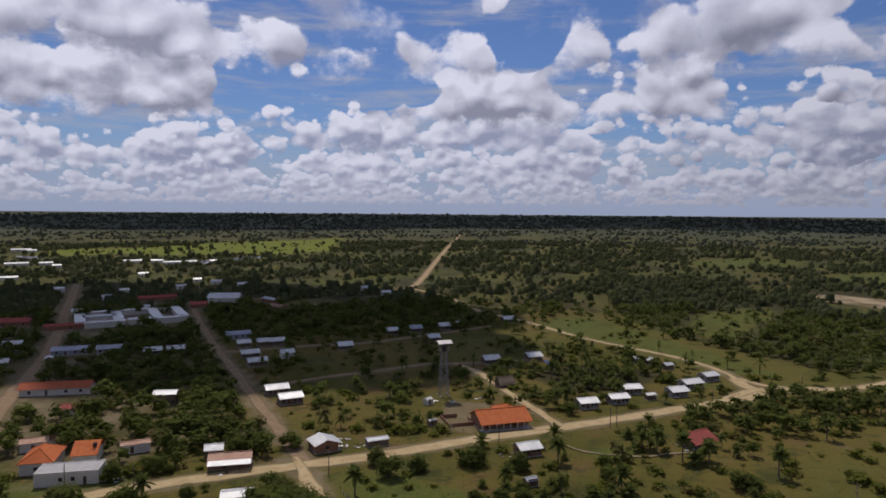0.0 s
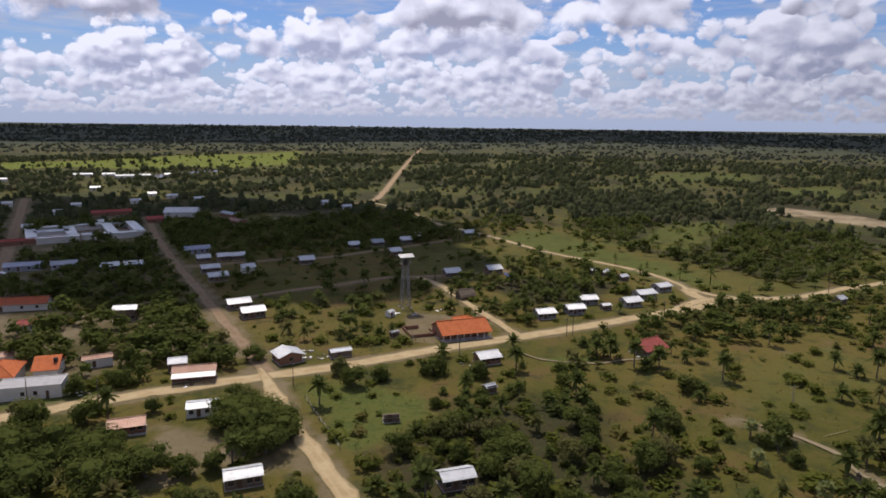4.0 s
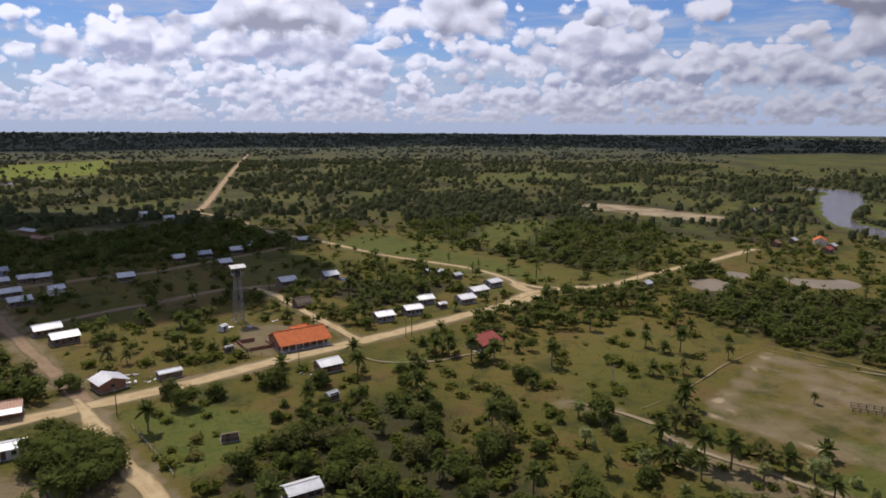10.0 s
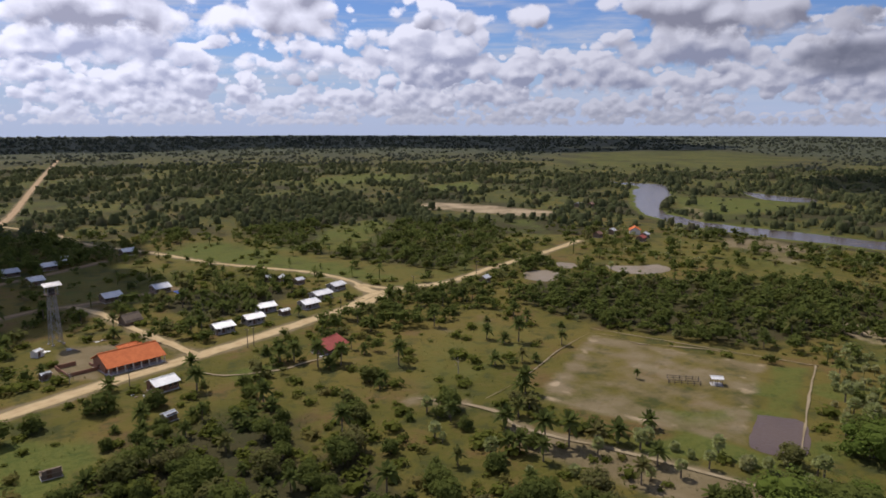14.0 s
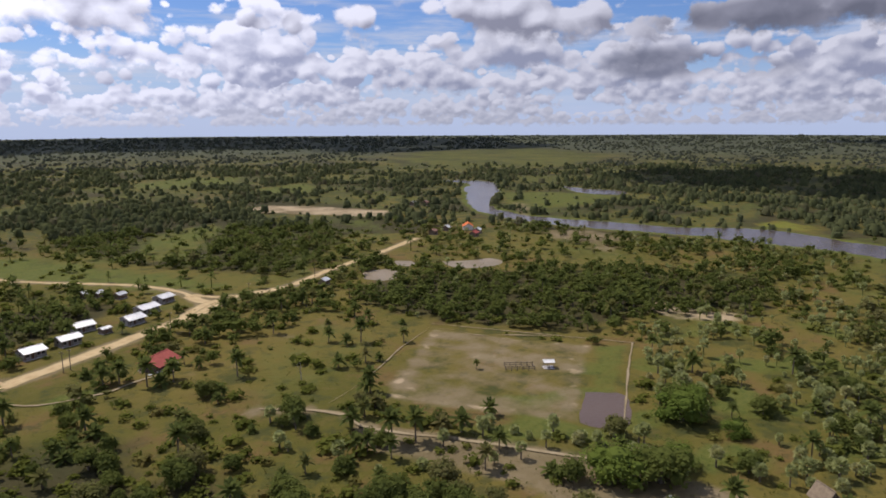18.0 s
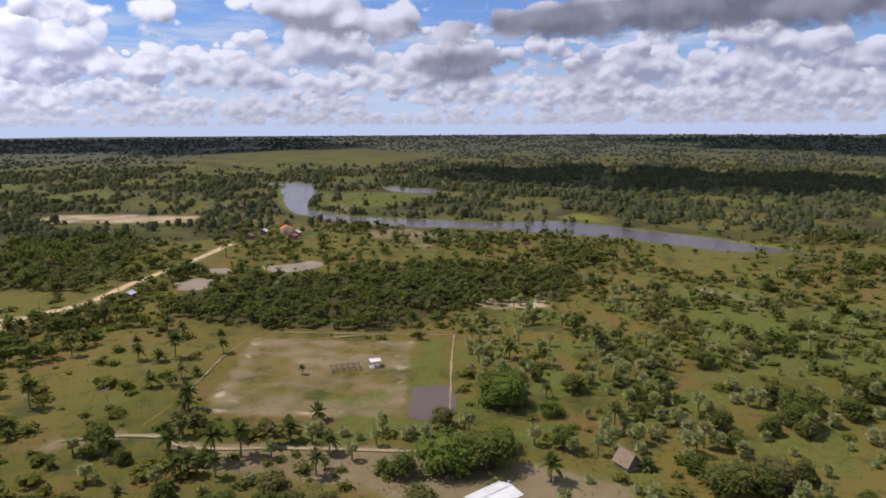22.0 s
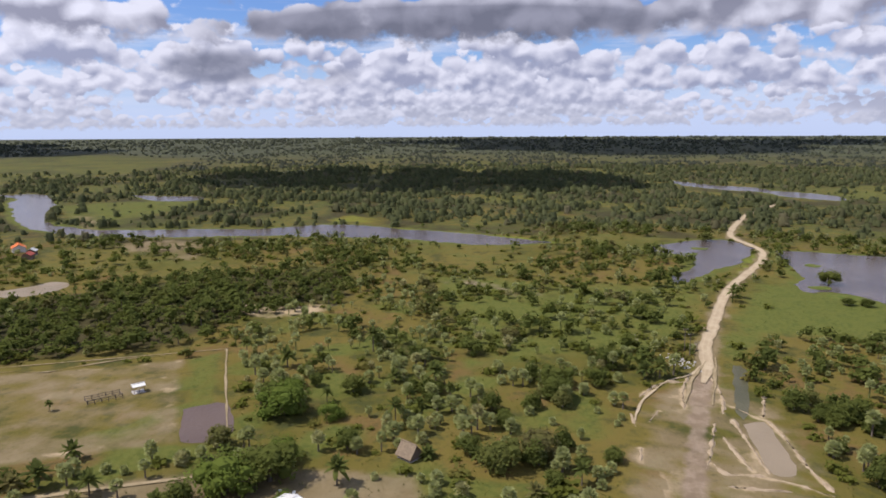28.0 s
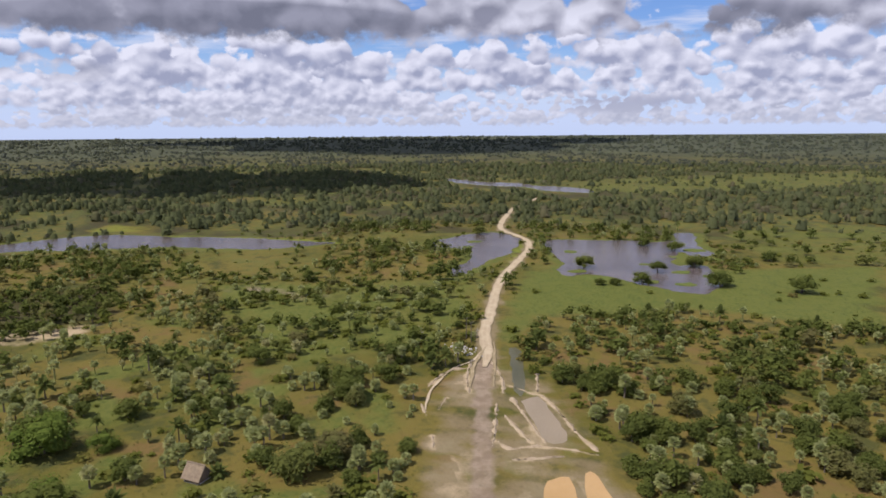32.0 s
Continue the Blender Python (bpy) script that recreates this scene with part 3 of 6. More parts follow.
def grown(lo, hi, step, end):
    """Even steps from lo to hi, then ever longer ones to -end and end."""
    mid = list(np.arange(lo, hi + 0.1, step))
    s = step
    while mid[-1] < end:
        s *= 1.09
        mid.append(min(mid[-1] + s, end))
    s = step
    while mid[0] > -end:
        s *= 1.09
        mid.insert(0, max(mid[0] - s, -end))
    return np.array(mid)


def mesh_of(name, verts, quads, material, attributes=(), domain="POINT", smooth=False):
    """A mesh from arrays of points and of four-cornered faces, with float attributes."""
    me = bpy.data.meshes.new(name)
    verts, quads = np.asarray(verts, np.float32), np.asarray(quads, np.int32)
    me.vertices.add(len(verts)), me.loops.add(quads.size), me.polygons.add(len(quads))
    me.vertices.foreach_set("co", verts.ravel())
    me.loops.foreach_set("vertex_index", quads.ravel())
    me.polygons.foreach_set("loop_start", np.arange(0, quads.size, 4, dtype=np.int32))
    if smooth:
        me.polygons.foreach_set("use_smooth", np.ones(len(quads), bool))
    for key, values in attributes:
        me.attributes.new(key, "FLOAT", domain).data.foreach_set("value", np.asarray(values, np.float32))
    me.materials.append(material)
    me.update(calc_edges=True)
    return me


gx, gy = grown(-360, 720, 5.0, 4900.0), grown(-340, 720, 5.0, 4900.0)
GX, GY = np.meshgrid(gx, gy)
FX, FY = GX.ravel(), GY.ravel()
SPOIL_LINES = [[(168, -34.5), (159, -36), (151, -37.6)], [(179, -38.7), (163.4, -40), (150.4, -41)], [(179.6, -47.4), (169.5, -49), (155.5, -50), (144.6, -52)], [(153, -30), (148.6, -31.6), (149, -38.6), (147, -44.8), (143, -51.7)],
               [(143, -31), (143, -37), (143.4, -43.7)], [(190, -16.3), (198.7, -21), (203, -25), (204, -29.6)], [(178, -13.3), (170, -14)], [(158, -14.5), (151, -14)], [(181, -20.7), (173.5, -17.5)], [(197, -50.5), (182, -47)],
               [(210, -32.3), (197.7, -28.9), (183, -27.4)], [(209.4, -38.6), (194, -39), (182, -37)], [(188, -40), (180, -46)], [(176, -34), (160, -30.5), (150, -28)]]
MUD_TRACK = [(230, -43), (212, -37.5), (198, -34), (182, -31), (151, -26), (128, -22), (70, -11)]
LAWN = [(-128, 196), (-112, 178), (-84, 184), (-80, 178), (-118, 166), (-140, 176)]
ROUND_GREEN = [(43, 204), (47, 209), (54, 210), (60, 207), (60, 201), (54, 197), (47, 198)]


def masks(X, Y):
    """What grows or lies where, 0 to 1, for the ground's material."""
    most = lambda polys, soft=6.0: np.max([within(q, X, Y, soft) for q in polys], axis=0)
    verge = np.min([gap_to(line, X, Y) - w / 2 for line, w, _, _ in TRACKS if w > 1.5], axis=0)
    shore = np.min([gap_to(q + q[:1], X, Y) for q, _ in WATERS[:5]], axis=0)
    rim = np.hypot(X, Y)
    field, site = within(FIELD, X, Y, 3), within(SITE, X, Y, 7)
    lush = np.maximum.reduce([0.85 * most([LUSH_S], 8), 0.55 * most([FIELD_STRIP], 3), 0.6 * most([RIVER_MEADOW, GREEN_FAR, GREEN_B, MID_GREEN], 12), 0.42 * most([GRASS_MID], 10), most([LAWN, ROUND_GREEN], 3), 0.68 * most([MEADOW], 12), 0.78 * most([WETLAND], 10), 0.62 * most([WETLAND_W], 14), 0.5 * most([WET_EAST, PLAIN_E], 16), 0.6 * most([PALMLAND], 10) * np.clip(hills(X, Y, 40, 51) * 3 - 1.1, 0, 1),
                              np.clip(0.8 - shore / 18, 0, 1), 0.42 * (hills(X, Y, 300, 9) > 0.6) * (rim > 300), 0.45 * most([PLAIN_N], 60), 0.3 * field * (hills(X, Y, 26, 31) > 0.55), 0.45 * site * (hills(X, Y, 18, 33) > 0.58)])
    bright = np.maximum.reduce([most([GREEN_N], 25), 0.5 * most([BANK], 12), np.clip(0.85 - gap_to([(448, 20), (462, 40), (478, 90), (497, 170), (500, 200)], X, Y) / 9, 0, 1),
                                np.clip(0.7 - gap_to([(428, -98), (375, -82), (330, -62)], X, Y) / 9, 0, 1)])
    edge = np.clip(1 - gap_to(FIELD + FIELD[:1], X, Y) / 9, 0, 1)
    bare = np.maximum.reduce([site * (0.34 + 0.5 * hills(X, Y, 14, 35)), field * (0.36 + 0.26 * hills(X, Y, 18, 37) + 0.2 * edge), most([YARD_23, YARD_SCHOOL, YARD_NEAR, TAN_FIELD], 5), 0.6 * most([YARD_RIVER, YARD_BEND, SANDS_B], 8), 0.55 * most([TOWN, PLAYGROUND], 20), 0.62 * most([NEAR_TOWN], 10) * hills(X, Y, 16, 43),
                              np.clip(0.75 - verge / 5.0, 0, 1), 0.4 * most([SHRUBLAND], 20) * hills(X, Y, 40, 5)])
    spoil = np.min([gap_to(line, X, Y) for line in SPOIL_LINES], axis=0)
    sand = np.maximum.reduce([most([SANDS], 4) * 0.6, 0.38 * site * (hills(X, Y, 11, 21) > 0.64), field * np.clip(0.62 * edge * hills(X, Y, 10, 39) + 0.75 * np.clip(hills(X, Y, 13, 12) - 0.58, 0, 1), 0, 0.62),
                              0.55 * most([TAN_FIELD], 5), np.clip(0.85 - spoil / 2.6, 0, 1) * (0.4 + 0.6 * hills(X, Y, 7, 41))])
    mud = np.clip(1.1 - gap_to(MUD_TRACK, X, Y) / 4.4 + 0.3 * (hills(X, Y, 9, 61) - 0.5), 0, 1) * site
    mud = np.maximum(mud, 0.5 * within(MARSH, X, Y, 9) * (0.5 + hills(X, Y, 16, 63)))
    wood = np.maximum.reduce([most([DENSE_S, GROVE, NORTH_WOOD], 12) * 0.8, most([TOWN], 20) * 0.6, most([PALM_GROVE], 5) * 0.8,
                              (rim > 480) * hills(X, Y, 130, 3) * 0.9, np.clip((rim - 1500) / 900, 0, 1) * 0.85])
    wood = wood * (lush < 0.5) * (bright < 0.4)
    scrub = np.clip((rim - 380) / 250, 0, 1) * (bright < 0.3)
    canopy = np.clip((rim - 1350) / 700, 0, 1) * (bright < 0.3) * (1 - most([PLAIN_N, PLAIN_E], 60))
    return [("lush", lush), ("bright", bright), ("bare", bare), ("sand", sand), ("wood", wood), ("scrub", scrub), ("mud", mud), ("canopy", canopy)]


n, m = len(gx), len(gy)
idx = np.arange(n * m).reshape(m, n)
quads = np.stack([idx[:-1, :-1], idx[:-1, 1:], idx[1:, 1:], idx[1:, :-1]], -1).reshape(-1, 4)
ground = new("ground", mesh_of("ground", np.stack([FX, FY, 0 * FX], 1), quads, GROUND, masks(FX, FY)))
tagged(ground, "flat savanna of olive grass, bare earth and scrub", "ground", kind="structure")


def close_ground(name, label, x0, x1, y0, y1, step):
    """A finer, faintly uneven sheet of the same ground where its wear shows."""
    xs, ys = np.arange(x0, x1 + 0.1, step), np.arange(y0, y1 + 0.1, step)
    X, Y = (a.ravel() for a in np.meshgrid(xs, ys))
    k = np.arange(X.size).reshape(len(ys), len(xs))
    q = np.stack([k[:-1, :-1], k[:-1, 1:], k[1:, 1:], k[1:, :-1]], -1).reshape(-1, 4)
    tagged(new(name, mesh_of(name, np.stack([X, Y, 0.012 + 0 * X], 1), q, GROUND, masks(X, Y))), label, "ground", kind="structure")


close_ground("ground_site", "churned brown earth of a building site", 60, 240, -64, 14, 1.1)
close_ground("ground_field", "worn grass and sand of a sports field", 105, 215, 80, 195, 1.2)


def smooth_line(line, step):
    """Points about a step apart on a smooth curve through the line's corners."""
    P = [Vector((*p, 0)) for p in line]
    P = [2 * P[0] - P[1]] + P + [2 * P[-1] - P[-2]]
    out = []
    for a, b, c, d in zip(P, P[1:], P[2:], P[3:]):
        k = max(2, int((c - b).length / step))
        for i in range(k):
            s = i / k
            out.append(0.5 * (2 * b + (c - a) * s + (2 * a - 5 * b + 4 * c - d) * s * s + (3 * b - 3 * c + d - a) * s ** 3))
    return out + [P[-2]]


def ribbon(name, label, line, width, material, wild, z, soft_ends=False):
    pts = smooth_line(line, 3.0)
    verts, faces, uvs = [], [], []
    run = 0.0
    for i, p in enumerate(pts):
        a, b = pts[max(i - 1, 0)], pts[min(i + 1, len(pts) - 1)]
        side = (b - a).normalized().cross(Vector((0, 0, 1)))
        run += (p - pts[i - 1]).length if i else 0.0
        taper = min(1.0, 0.35 + 0.65 * min(i, len(pts) - 1 - i) / 6) if soft_ends else 1.0
        for k in range(5):
            s = (k / 4 - 0.5) * taper
            j = noise.noise(Vector((p.x * 0.12, p.y * 0.12, 7.0 if s > 0 else 1.0))) * wild * abs(s) * 2 + noise.noise(Vector((p.x * 0.5, p.y * 0.5, s))) * 0.35 * wild * abs(s) * 2
            q = p + side * (s * width + (j if s > 0 else -j))
            verts.append((q.x, q.y, z + (0.03 if k in (0, 2, 4) else 0.0)))
            uvs.append((k / 4, run / 10))
    for i in range(len(pts) - 1):
        for k in range(4):
            faces.append((i * 5 + k, (i + 1) * 5 + k, (i + 1) * 5 + k + 1, i * 5 + k + 1))
    me = mesh_of(name, verts, faces, material)
    layer = me.uv_layers.new(name="UVMap")
    for lo in me.loops:
        layer.data[lo.index].uv = uvs[lo.vertex_index]
    return tagged(new(name, me), label, "road", kind="structure")


LABELS = {"sandy_track": "pale sandy dirt road with worn wheel tracks", "earth_track": "brown earth village street with grassy verges",
          "footpath": "narrow trodden sandy footpath through grass"}
for i, (line, width, material, wild) in enumerate(TRACKS):
    ribbon("road" if width > 3 else "path", LABELS[material.name.split(".")[0]], line, width, material, wild, 0.05 + 0.012 * i, line is CAUSEWAY or line is SOUTH or width < 3)


def pool(name, label, outline, material, z):
    pts = smooth_line(outline + outline[:1], 2.5)[:-1]
    bm = bmesh.new()
    vs = []
    for p in pts:
        w = noise.noise_vector(p * 0.06) * 3.5 + noise.noise_vector(p * 0.16) * 2.4 + noise.noise_vector(p * 0.5) * 0.8 if len(pts) > 110 else noise.noise_vector(p * 0.3) * 0.7
        vs.append(bm.verts.new((p.x + w.x, p.y + w.y, z)))
    f = bm.faces.new(vs)
    if f.normal.z < 0:
        f.normal_flip()
    bmesh.ops.triangulate(bm, faces=bm.faces[:])
    me = bpy.data.meshes.new(name)
    bm.to_mesh(me), bm.free()
    me.materials.append(material)
    return tagged(new(name, me), label, "water", kind="structure")


for i, (outline, material) in enumerate(WATERS):
    pool("water", "still brown water reflecting the cloudy sky" if material is RIVER else "shallow muddy pool of standing water", outline, material, 0.03 + 0.002 * i)

# grassy islets in the shallows
ISLE = surface("islet_grass", lambda nt: blend(nt, spread(nt, fractal(nt, place(nt), 0.4, 4), 0.4, 0.6), (0.08, 0.115, 0.022), (0.125, 0.135, 0.034)), 0.95, 0.0, None, 0.1)
ir = np.random.default_rng(8)
for cx, cy, rad in ((340, -108, 6), (322, -112, 8), (312, -135, 5), (352, -150, 4), (330, -160, 5), (360, -190, 7), (345, -200, 8), (318, -172, 6), (388, -196, 7), (370, -175, 4), (304, -150, 5), (395, -120, 5), (420, -215, 6), (410, -196, 4), (440, -70, 6), (420, -62, 4)):
    ring_pts = [(cx + rad * ir.uniform(0.6, 1.3) * math.cos(a) * 0.8, cy + rad * ir.uniform(0.6, 1.3) * math.sin(a)) for a in np.linspace(0, 5.6, 8)]
    pool("ground_islet", "low islet of marsh grass in the shallows", ring_pts, ISLE, 0.09)["category"] = "ground"


# ---- plants ----
rng = np.random.default_rng(11)


def cube_ball(k):
    """A ball of quads: the six sides of a cube, k by k, pushed out to a sphere."""
    V, Q = [], []
    for ax in range(3):
        for sgn in (-1, 1):
            base = len(V)
            for i in range(k + 1):
                for j in range(k + 1):
                    a, b = 2 * i / k - 1, 2 * j / k - 1
                    p = [0, 0, 0]
                    p[ax], p[(ax + 1) % 3], p[(ax + 2) % 3] = sgn, a * sgn, b
                    V.append(np.array(p) / np.linalg.norm(p))
            for i in range(k):
                for j in range(k):
                    o = base + i * (k + 1) + j
                    Q.append((o, o + k + 1, o + k + 2, o + 1))
    return np.array(V), np.array(Q)


def mound_shape(sides):
    """A low dome of quads, broad at its foot and flat on top, for crowns seen from afar."""
    V = [np.array([r * math.cos(2 * math.pi * k / sides), r * math.sin(2 * math.pi * k / sides), z]) for r, z in ((1.0, -0.6), (0.66, 0.85)) for k in range(sides)]
    Q = [(k, (k + 1) % sides, sides + (k + 1) % sides, sides + k) for k in range(sides)] + [(sides, sides + 1, sides + 2, sides + 3), (sides, sides + 3, sides + 4, sides + 5)]
    return np.array(V), np.array(Q)


BALL1, BALL2, MOUND = cube_ball(1), cube_ball(2), mound_shape(6)


def leafy(lobes, cards, size, r, core=0.6, ball=BALL2, wild=0.75):
    """A crown: lumpy inner masses and leaf sprays over them. lobes: rows of middle and half-axes."""
    V, Q, nv = [], [], 0
    for c, h in lobes:
        b = ball[0] * h * core * (1 + r.normal(0, 0.2 if ball is MOUND else 0.08, (len(ball[0]), 1))) + c
        V.append(b), Q.append(ball[1] + nv)
        nv += len(b)
    share = np.array([h[0] * h[1] for _, h in lobes])
    pick = r.choice(len(lobes), cards, p=share / share.sum())
    for i in pick:
        c, h = lobes[i]
        d = r.normal(0, 1, 3)
        d[2] = abs(d[2]) * 0.95 - 0.42
        d /= np.linalg.norm(d)
        p = c + d * h * r.uniform(0.82, 1.12)
        nrm = d * 0.7 + r.normal(0, wild, 3) * 0.8 + np.array([0, 0, 1.1])
        nrm /= np.linalg.norm(nrm)
        u = np.cross(nrm, (0.3, 0.2, 1.0))
        u /= np.linalg.norm(u) + 1e-9
        w = np.cross(nrm, u)
        s, k = size * r.uniform(0.6, 1.35), r.uniform(0.6, 1.0)
        V.append(np.array([p - u * s * 0.5, p - w * s * k * 0.5 - d * 0.1 * s, p + u * s * 0.5, p + w * s * k * 0.6]))
        Q.append(np.array([[0, 1, 2, 3]]) + nv)
        nv += 4
    return np.concatenate(V), np.concatenate(Q)


def tube(points, radii, sides=6):
    V, Q = [], []
    for i, (p, rad) in enumerate(zip(points, radii)):
        for k in range(sides):
            a = 2 * math.pi * k / sides
            V.append(np.array(p) + rad * np.array([math.cos(a), math.sin(a), 0]))
    for i in range(len(points) - 1):
        for k in range(sides):
            a, b = i * sides + k, i * sides + (k + 1) % sides
            Q.append((a, b, b + sides, a + sides))
    return np.array(V), np.array(Q)


def joined(parts):
    V, Q, nv = [], [], 0
    for v, q in parts:
        V.append(v), Q.append(q + nv)
        nv += len(v)
    return np.concatenate(V), np.concatenate(Q)


def broad_crown(r, spread_r, bottom, top, n, cards, size, ball=BALL2):
    lobes = [(np.array([0, 0, (bottom + top) / 2]), np.array([spread_r * 0.72, spread_r * 0.72, (top - bottom) * 0.46]))]
    for i in range(n):
        a, q = 2 * math.pi * (i + r.uniform(0, 0.7)) / n, spread_r * r.uniform(0.45, 0.72)
        h = r.uniform(0.32, 0.52) * spread_r
        lobes.append((np.array([math.cos(a) * q, math.sin(a) * q, bottom + (top - bottom) * r.uniform(0.1, 0.62)]), np.array([h, h, h * 0.85])))
    return leafy(lobes, cards, size, r, ball=ball)


def broad_trunk(r, bottom, spread_r):
    rad = 0.10 + 0.035 * bottom + 0.03 * spread_r
    parts = [tube([(0, 0, -0.1), (0.06, 0.02, bottom * 0.5), (0.12, -0.04, bottom * 1.15)], [rad * 1.25, rad, rad * 0.7])]
    for k in range(4):
        a = k * 1.57 + r.uniform(0, 1)
        x, y = math.cos(a) * spread_r * 0.55, math.sin(a) * spread_r * 0.55
        parts.append(tube([(0.1, 0, bottom * 0.85), (x * 0.5, y * 0.5, bottom * 1.2), (x, y, bottom * 1.5 + 0.5)], [rad * 0.55, rad * 0.4, rad * 0.18], 5))
    return joined(parts)


def frond(a, tilt, length, width, droop, segs, bottom=(0, 0, 0)):
    """A feather leaf: a bent strip, folded along its rib."""
    V, Q = [], []
    way, side = np.array([math.cos(a), math.sin(a), 0]), np.array([-math.sin(a), math.cos(a), 0])
    for i in range(segs + 1):
        s = i / segs
        mid = np.array(bottom) + way * length * s * math.cos(tilt) * (1 - 0.12 * s) + np.array([0, 0, length * (s * math.sin(tilt) - droop * s * s)])
        w = width * (0.25 + 1.5 * s * (1 - s) * 1.7) * (0.12 if i == segs else 1)
        fold = np.array([0, 0, -w * 0.42])
        V += [mid - side * w + fold, mid, mid + side * w + fold]
    for i in range(segs):
        o = i * 3
        Q += [(o, o + 1, o + 4, o + 3), (o + 1, o + 2, o + 5, o + 4)]
    return np.array(V), np.array(Q)


def feather_crown(r, trunk, n, length, segs):
    parts = []
    for i in range(n):
        t = i / n
        parts.append(frond(i * 2.399 + r.uniform(0, 0.3), radians(78 - 88 * t + r.uniform(-8, 8)), length * r.uniform(0.8, 1.1), length * 0.17, 0.22 + 0.3 * t, segs, (0, 0, trunk)))
    return joined(parts)


def fan_leaf(way, bottom, stalk, size, ribs_n):
    """A fan leaf: a stalk's end with pointed blades spread round it."""
    way = way / np.linalg.norm(way)
    side = np.cross(way, (0.01, 0.02, 1.0))
    side /= np.linalg.norm(side)
    other = np.cross(side, way)
    hub = bottom + way * stalk
    V, Q = [], []
    for k in range(ribs_n):
        a0 = (k - (ribs_n - 1) / 2) / ribs_n * 4.2
        da = 4.2 / ribs_n * 0.5
        tip = lambda a, s: hub + (way * math.cos(a) + side * math.sin(a)) * s * size + other * (-0.25 * s * s * size)
        o = len(V)
        V += [hub, tip(a0 - da, 0.62), tip(a0, 1.0), tip(a0 + da, 0.62)]
        Q.append((o, o + 1, o + 2, o + 3))
    return np.array(V), np.array(Q)


def fan_crown(r, trunk, n, stalk, size, ribs_n):
    parts = []
    for i in range(n):
        t = (i + 0.5) / n
        el, a = radians(85 - 125 * t), i * 2.399
        way = np.array([math.cos(a) * math.cos(el), math.sin(a) * math.cos(el), math.sin(el)])
        parts.append(fan_leaf(way, np.array([0, 0, trunk]), stalk * r.uniform(0.8, 1.15), size * r.uniform(0.85, 1.1), ribs_n))
    return joined(parts)


def plant(name, label, category, group, trunk, crown, material, x=0, y=0, extra=()):
    root = tagged(new(name), label, category, group)
    for part_name, (v, q), mtl in (("trunk", trunk, BARK), ("crown", crown, material), *extra):
        ob = new(part_name, mesh_of(part_name, v, q, mtl))
        ob.parent = root
    return root


BROAD, FEATHER, FANS = [], [], []
for k in range(6):
    r = np.random.default_rng(40 + k)
    sp, bo, to = (3.2, 0.8, 5.8) if k < 4 else (2.4, 0.5, 4.8)
    BROAD.append((broad_trunk(r, bo, sp), broad_crown(r, sp, bo, to, 8, 820, 0.52)))
for k in range(4):
    r = np.random.default_rng(60 + k)
    h = (1.2, 2.4, 3.6, 5.2)[k]
    FEATHER.append((tube([(0, 0, -0.1), (0.05, 0, h * 0.5), (0.02, 0.05, h + 0.2)], [0.22, 0.16, 0.17]), feather_crown(r, h, 26, 3.4, 5)))
for k in range(4):
    r = np.random.default_rng(80 + k)
    h = (1.1, 1.7, 2.4, 3.2)[k]
    FANS.append((tube([(0, 0, -0.1), (0, 0.03, h * 0.5), (0.03, 0, h)], [0.2, 0.15, 0.14]), fan_crown(r, h, 24, 0.72, 0.85, 6)))

# prototypes are set down as the first plants of their kinds
PROTO = {"broad": [], "feather": [], "fan": []}
BROAD_LABEL = "leafy green broadleaf tree with a rounded dense crown"
FEATHER_LABEL = "palm with long arching dark green feather fronds"
FAN_LABEL = "fan palm with a grey-green tuft of stiff leaves"


def keep_out(X, Y):
    """True where no plant may stand: streets, waters, the field, houses."""
    out = np.zeros(np.shape(X), bool)
    for line, w, _, _ in TRACKS:
        out |= gap_to(line, X, Y) < w / 2 + (3.2 if w > 4.4 else 1.6)
    for p, _ in WATERS:
        out |= inside(p, X, Y)
    for p in (RIVER_A, POOL_WEST, LAKE):           # low open banks
        out |= inside(p, X + 13, Y) | inside(p, X + 6, Y)
    for p in (FAR_WATER, SLACK):                   # open marsh on the near side
        out |= inside(p, X * 1.03, Y * 1.03) | inside(p, X * 1.07, Y * 1.07) | inside(p, X * 1.11, Y * 1.11)
    for p in (POND_A, POND_B, POND_C):
        out |= inside(p, X + 4, Y + 5) | inside(p, X + 9, Y + 11) | inside(p, X + 14, Y + 16)
    for p in (FIELD, FIELD_STRIP, TAN_FIELD, PLAYGROUND):
        out |= inside(p, X, Y)
    out |= inside(SITE, X, Y)
    for hx, hy, hr in CLEAR:
        out |= np.hypot(X - hx, Y - hy) < hr
        if hr > 3.2:
            s = np.hypot(hx, hy)                   # open yards on the street side of each house
            out |= np.hypot(X - hx * (1 - hr / s), Y - hy * (1 - hr / s)) < hr * 0.8
    return out


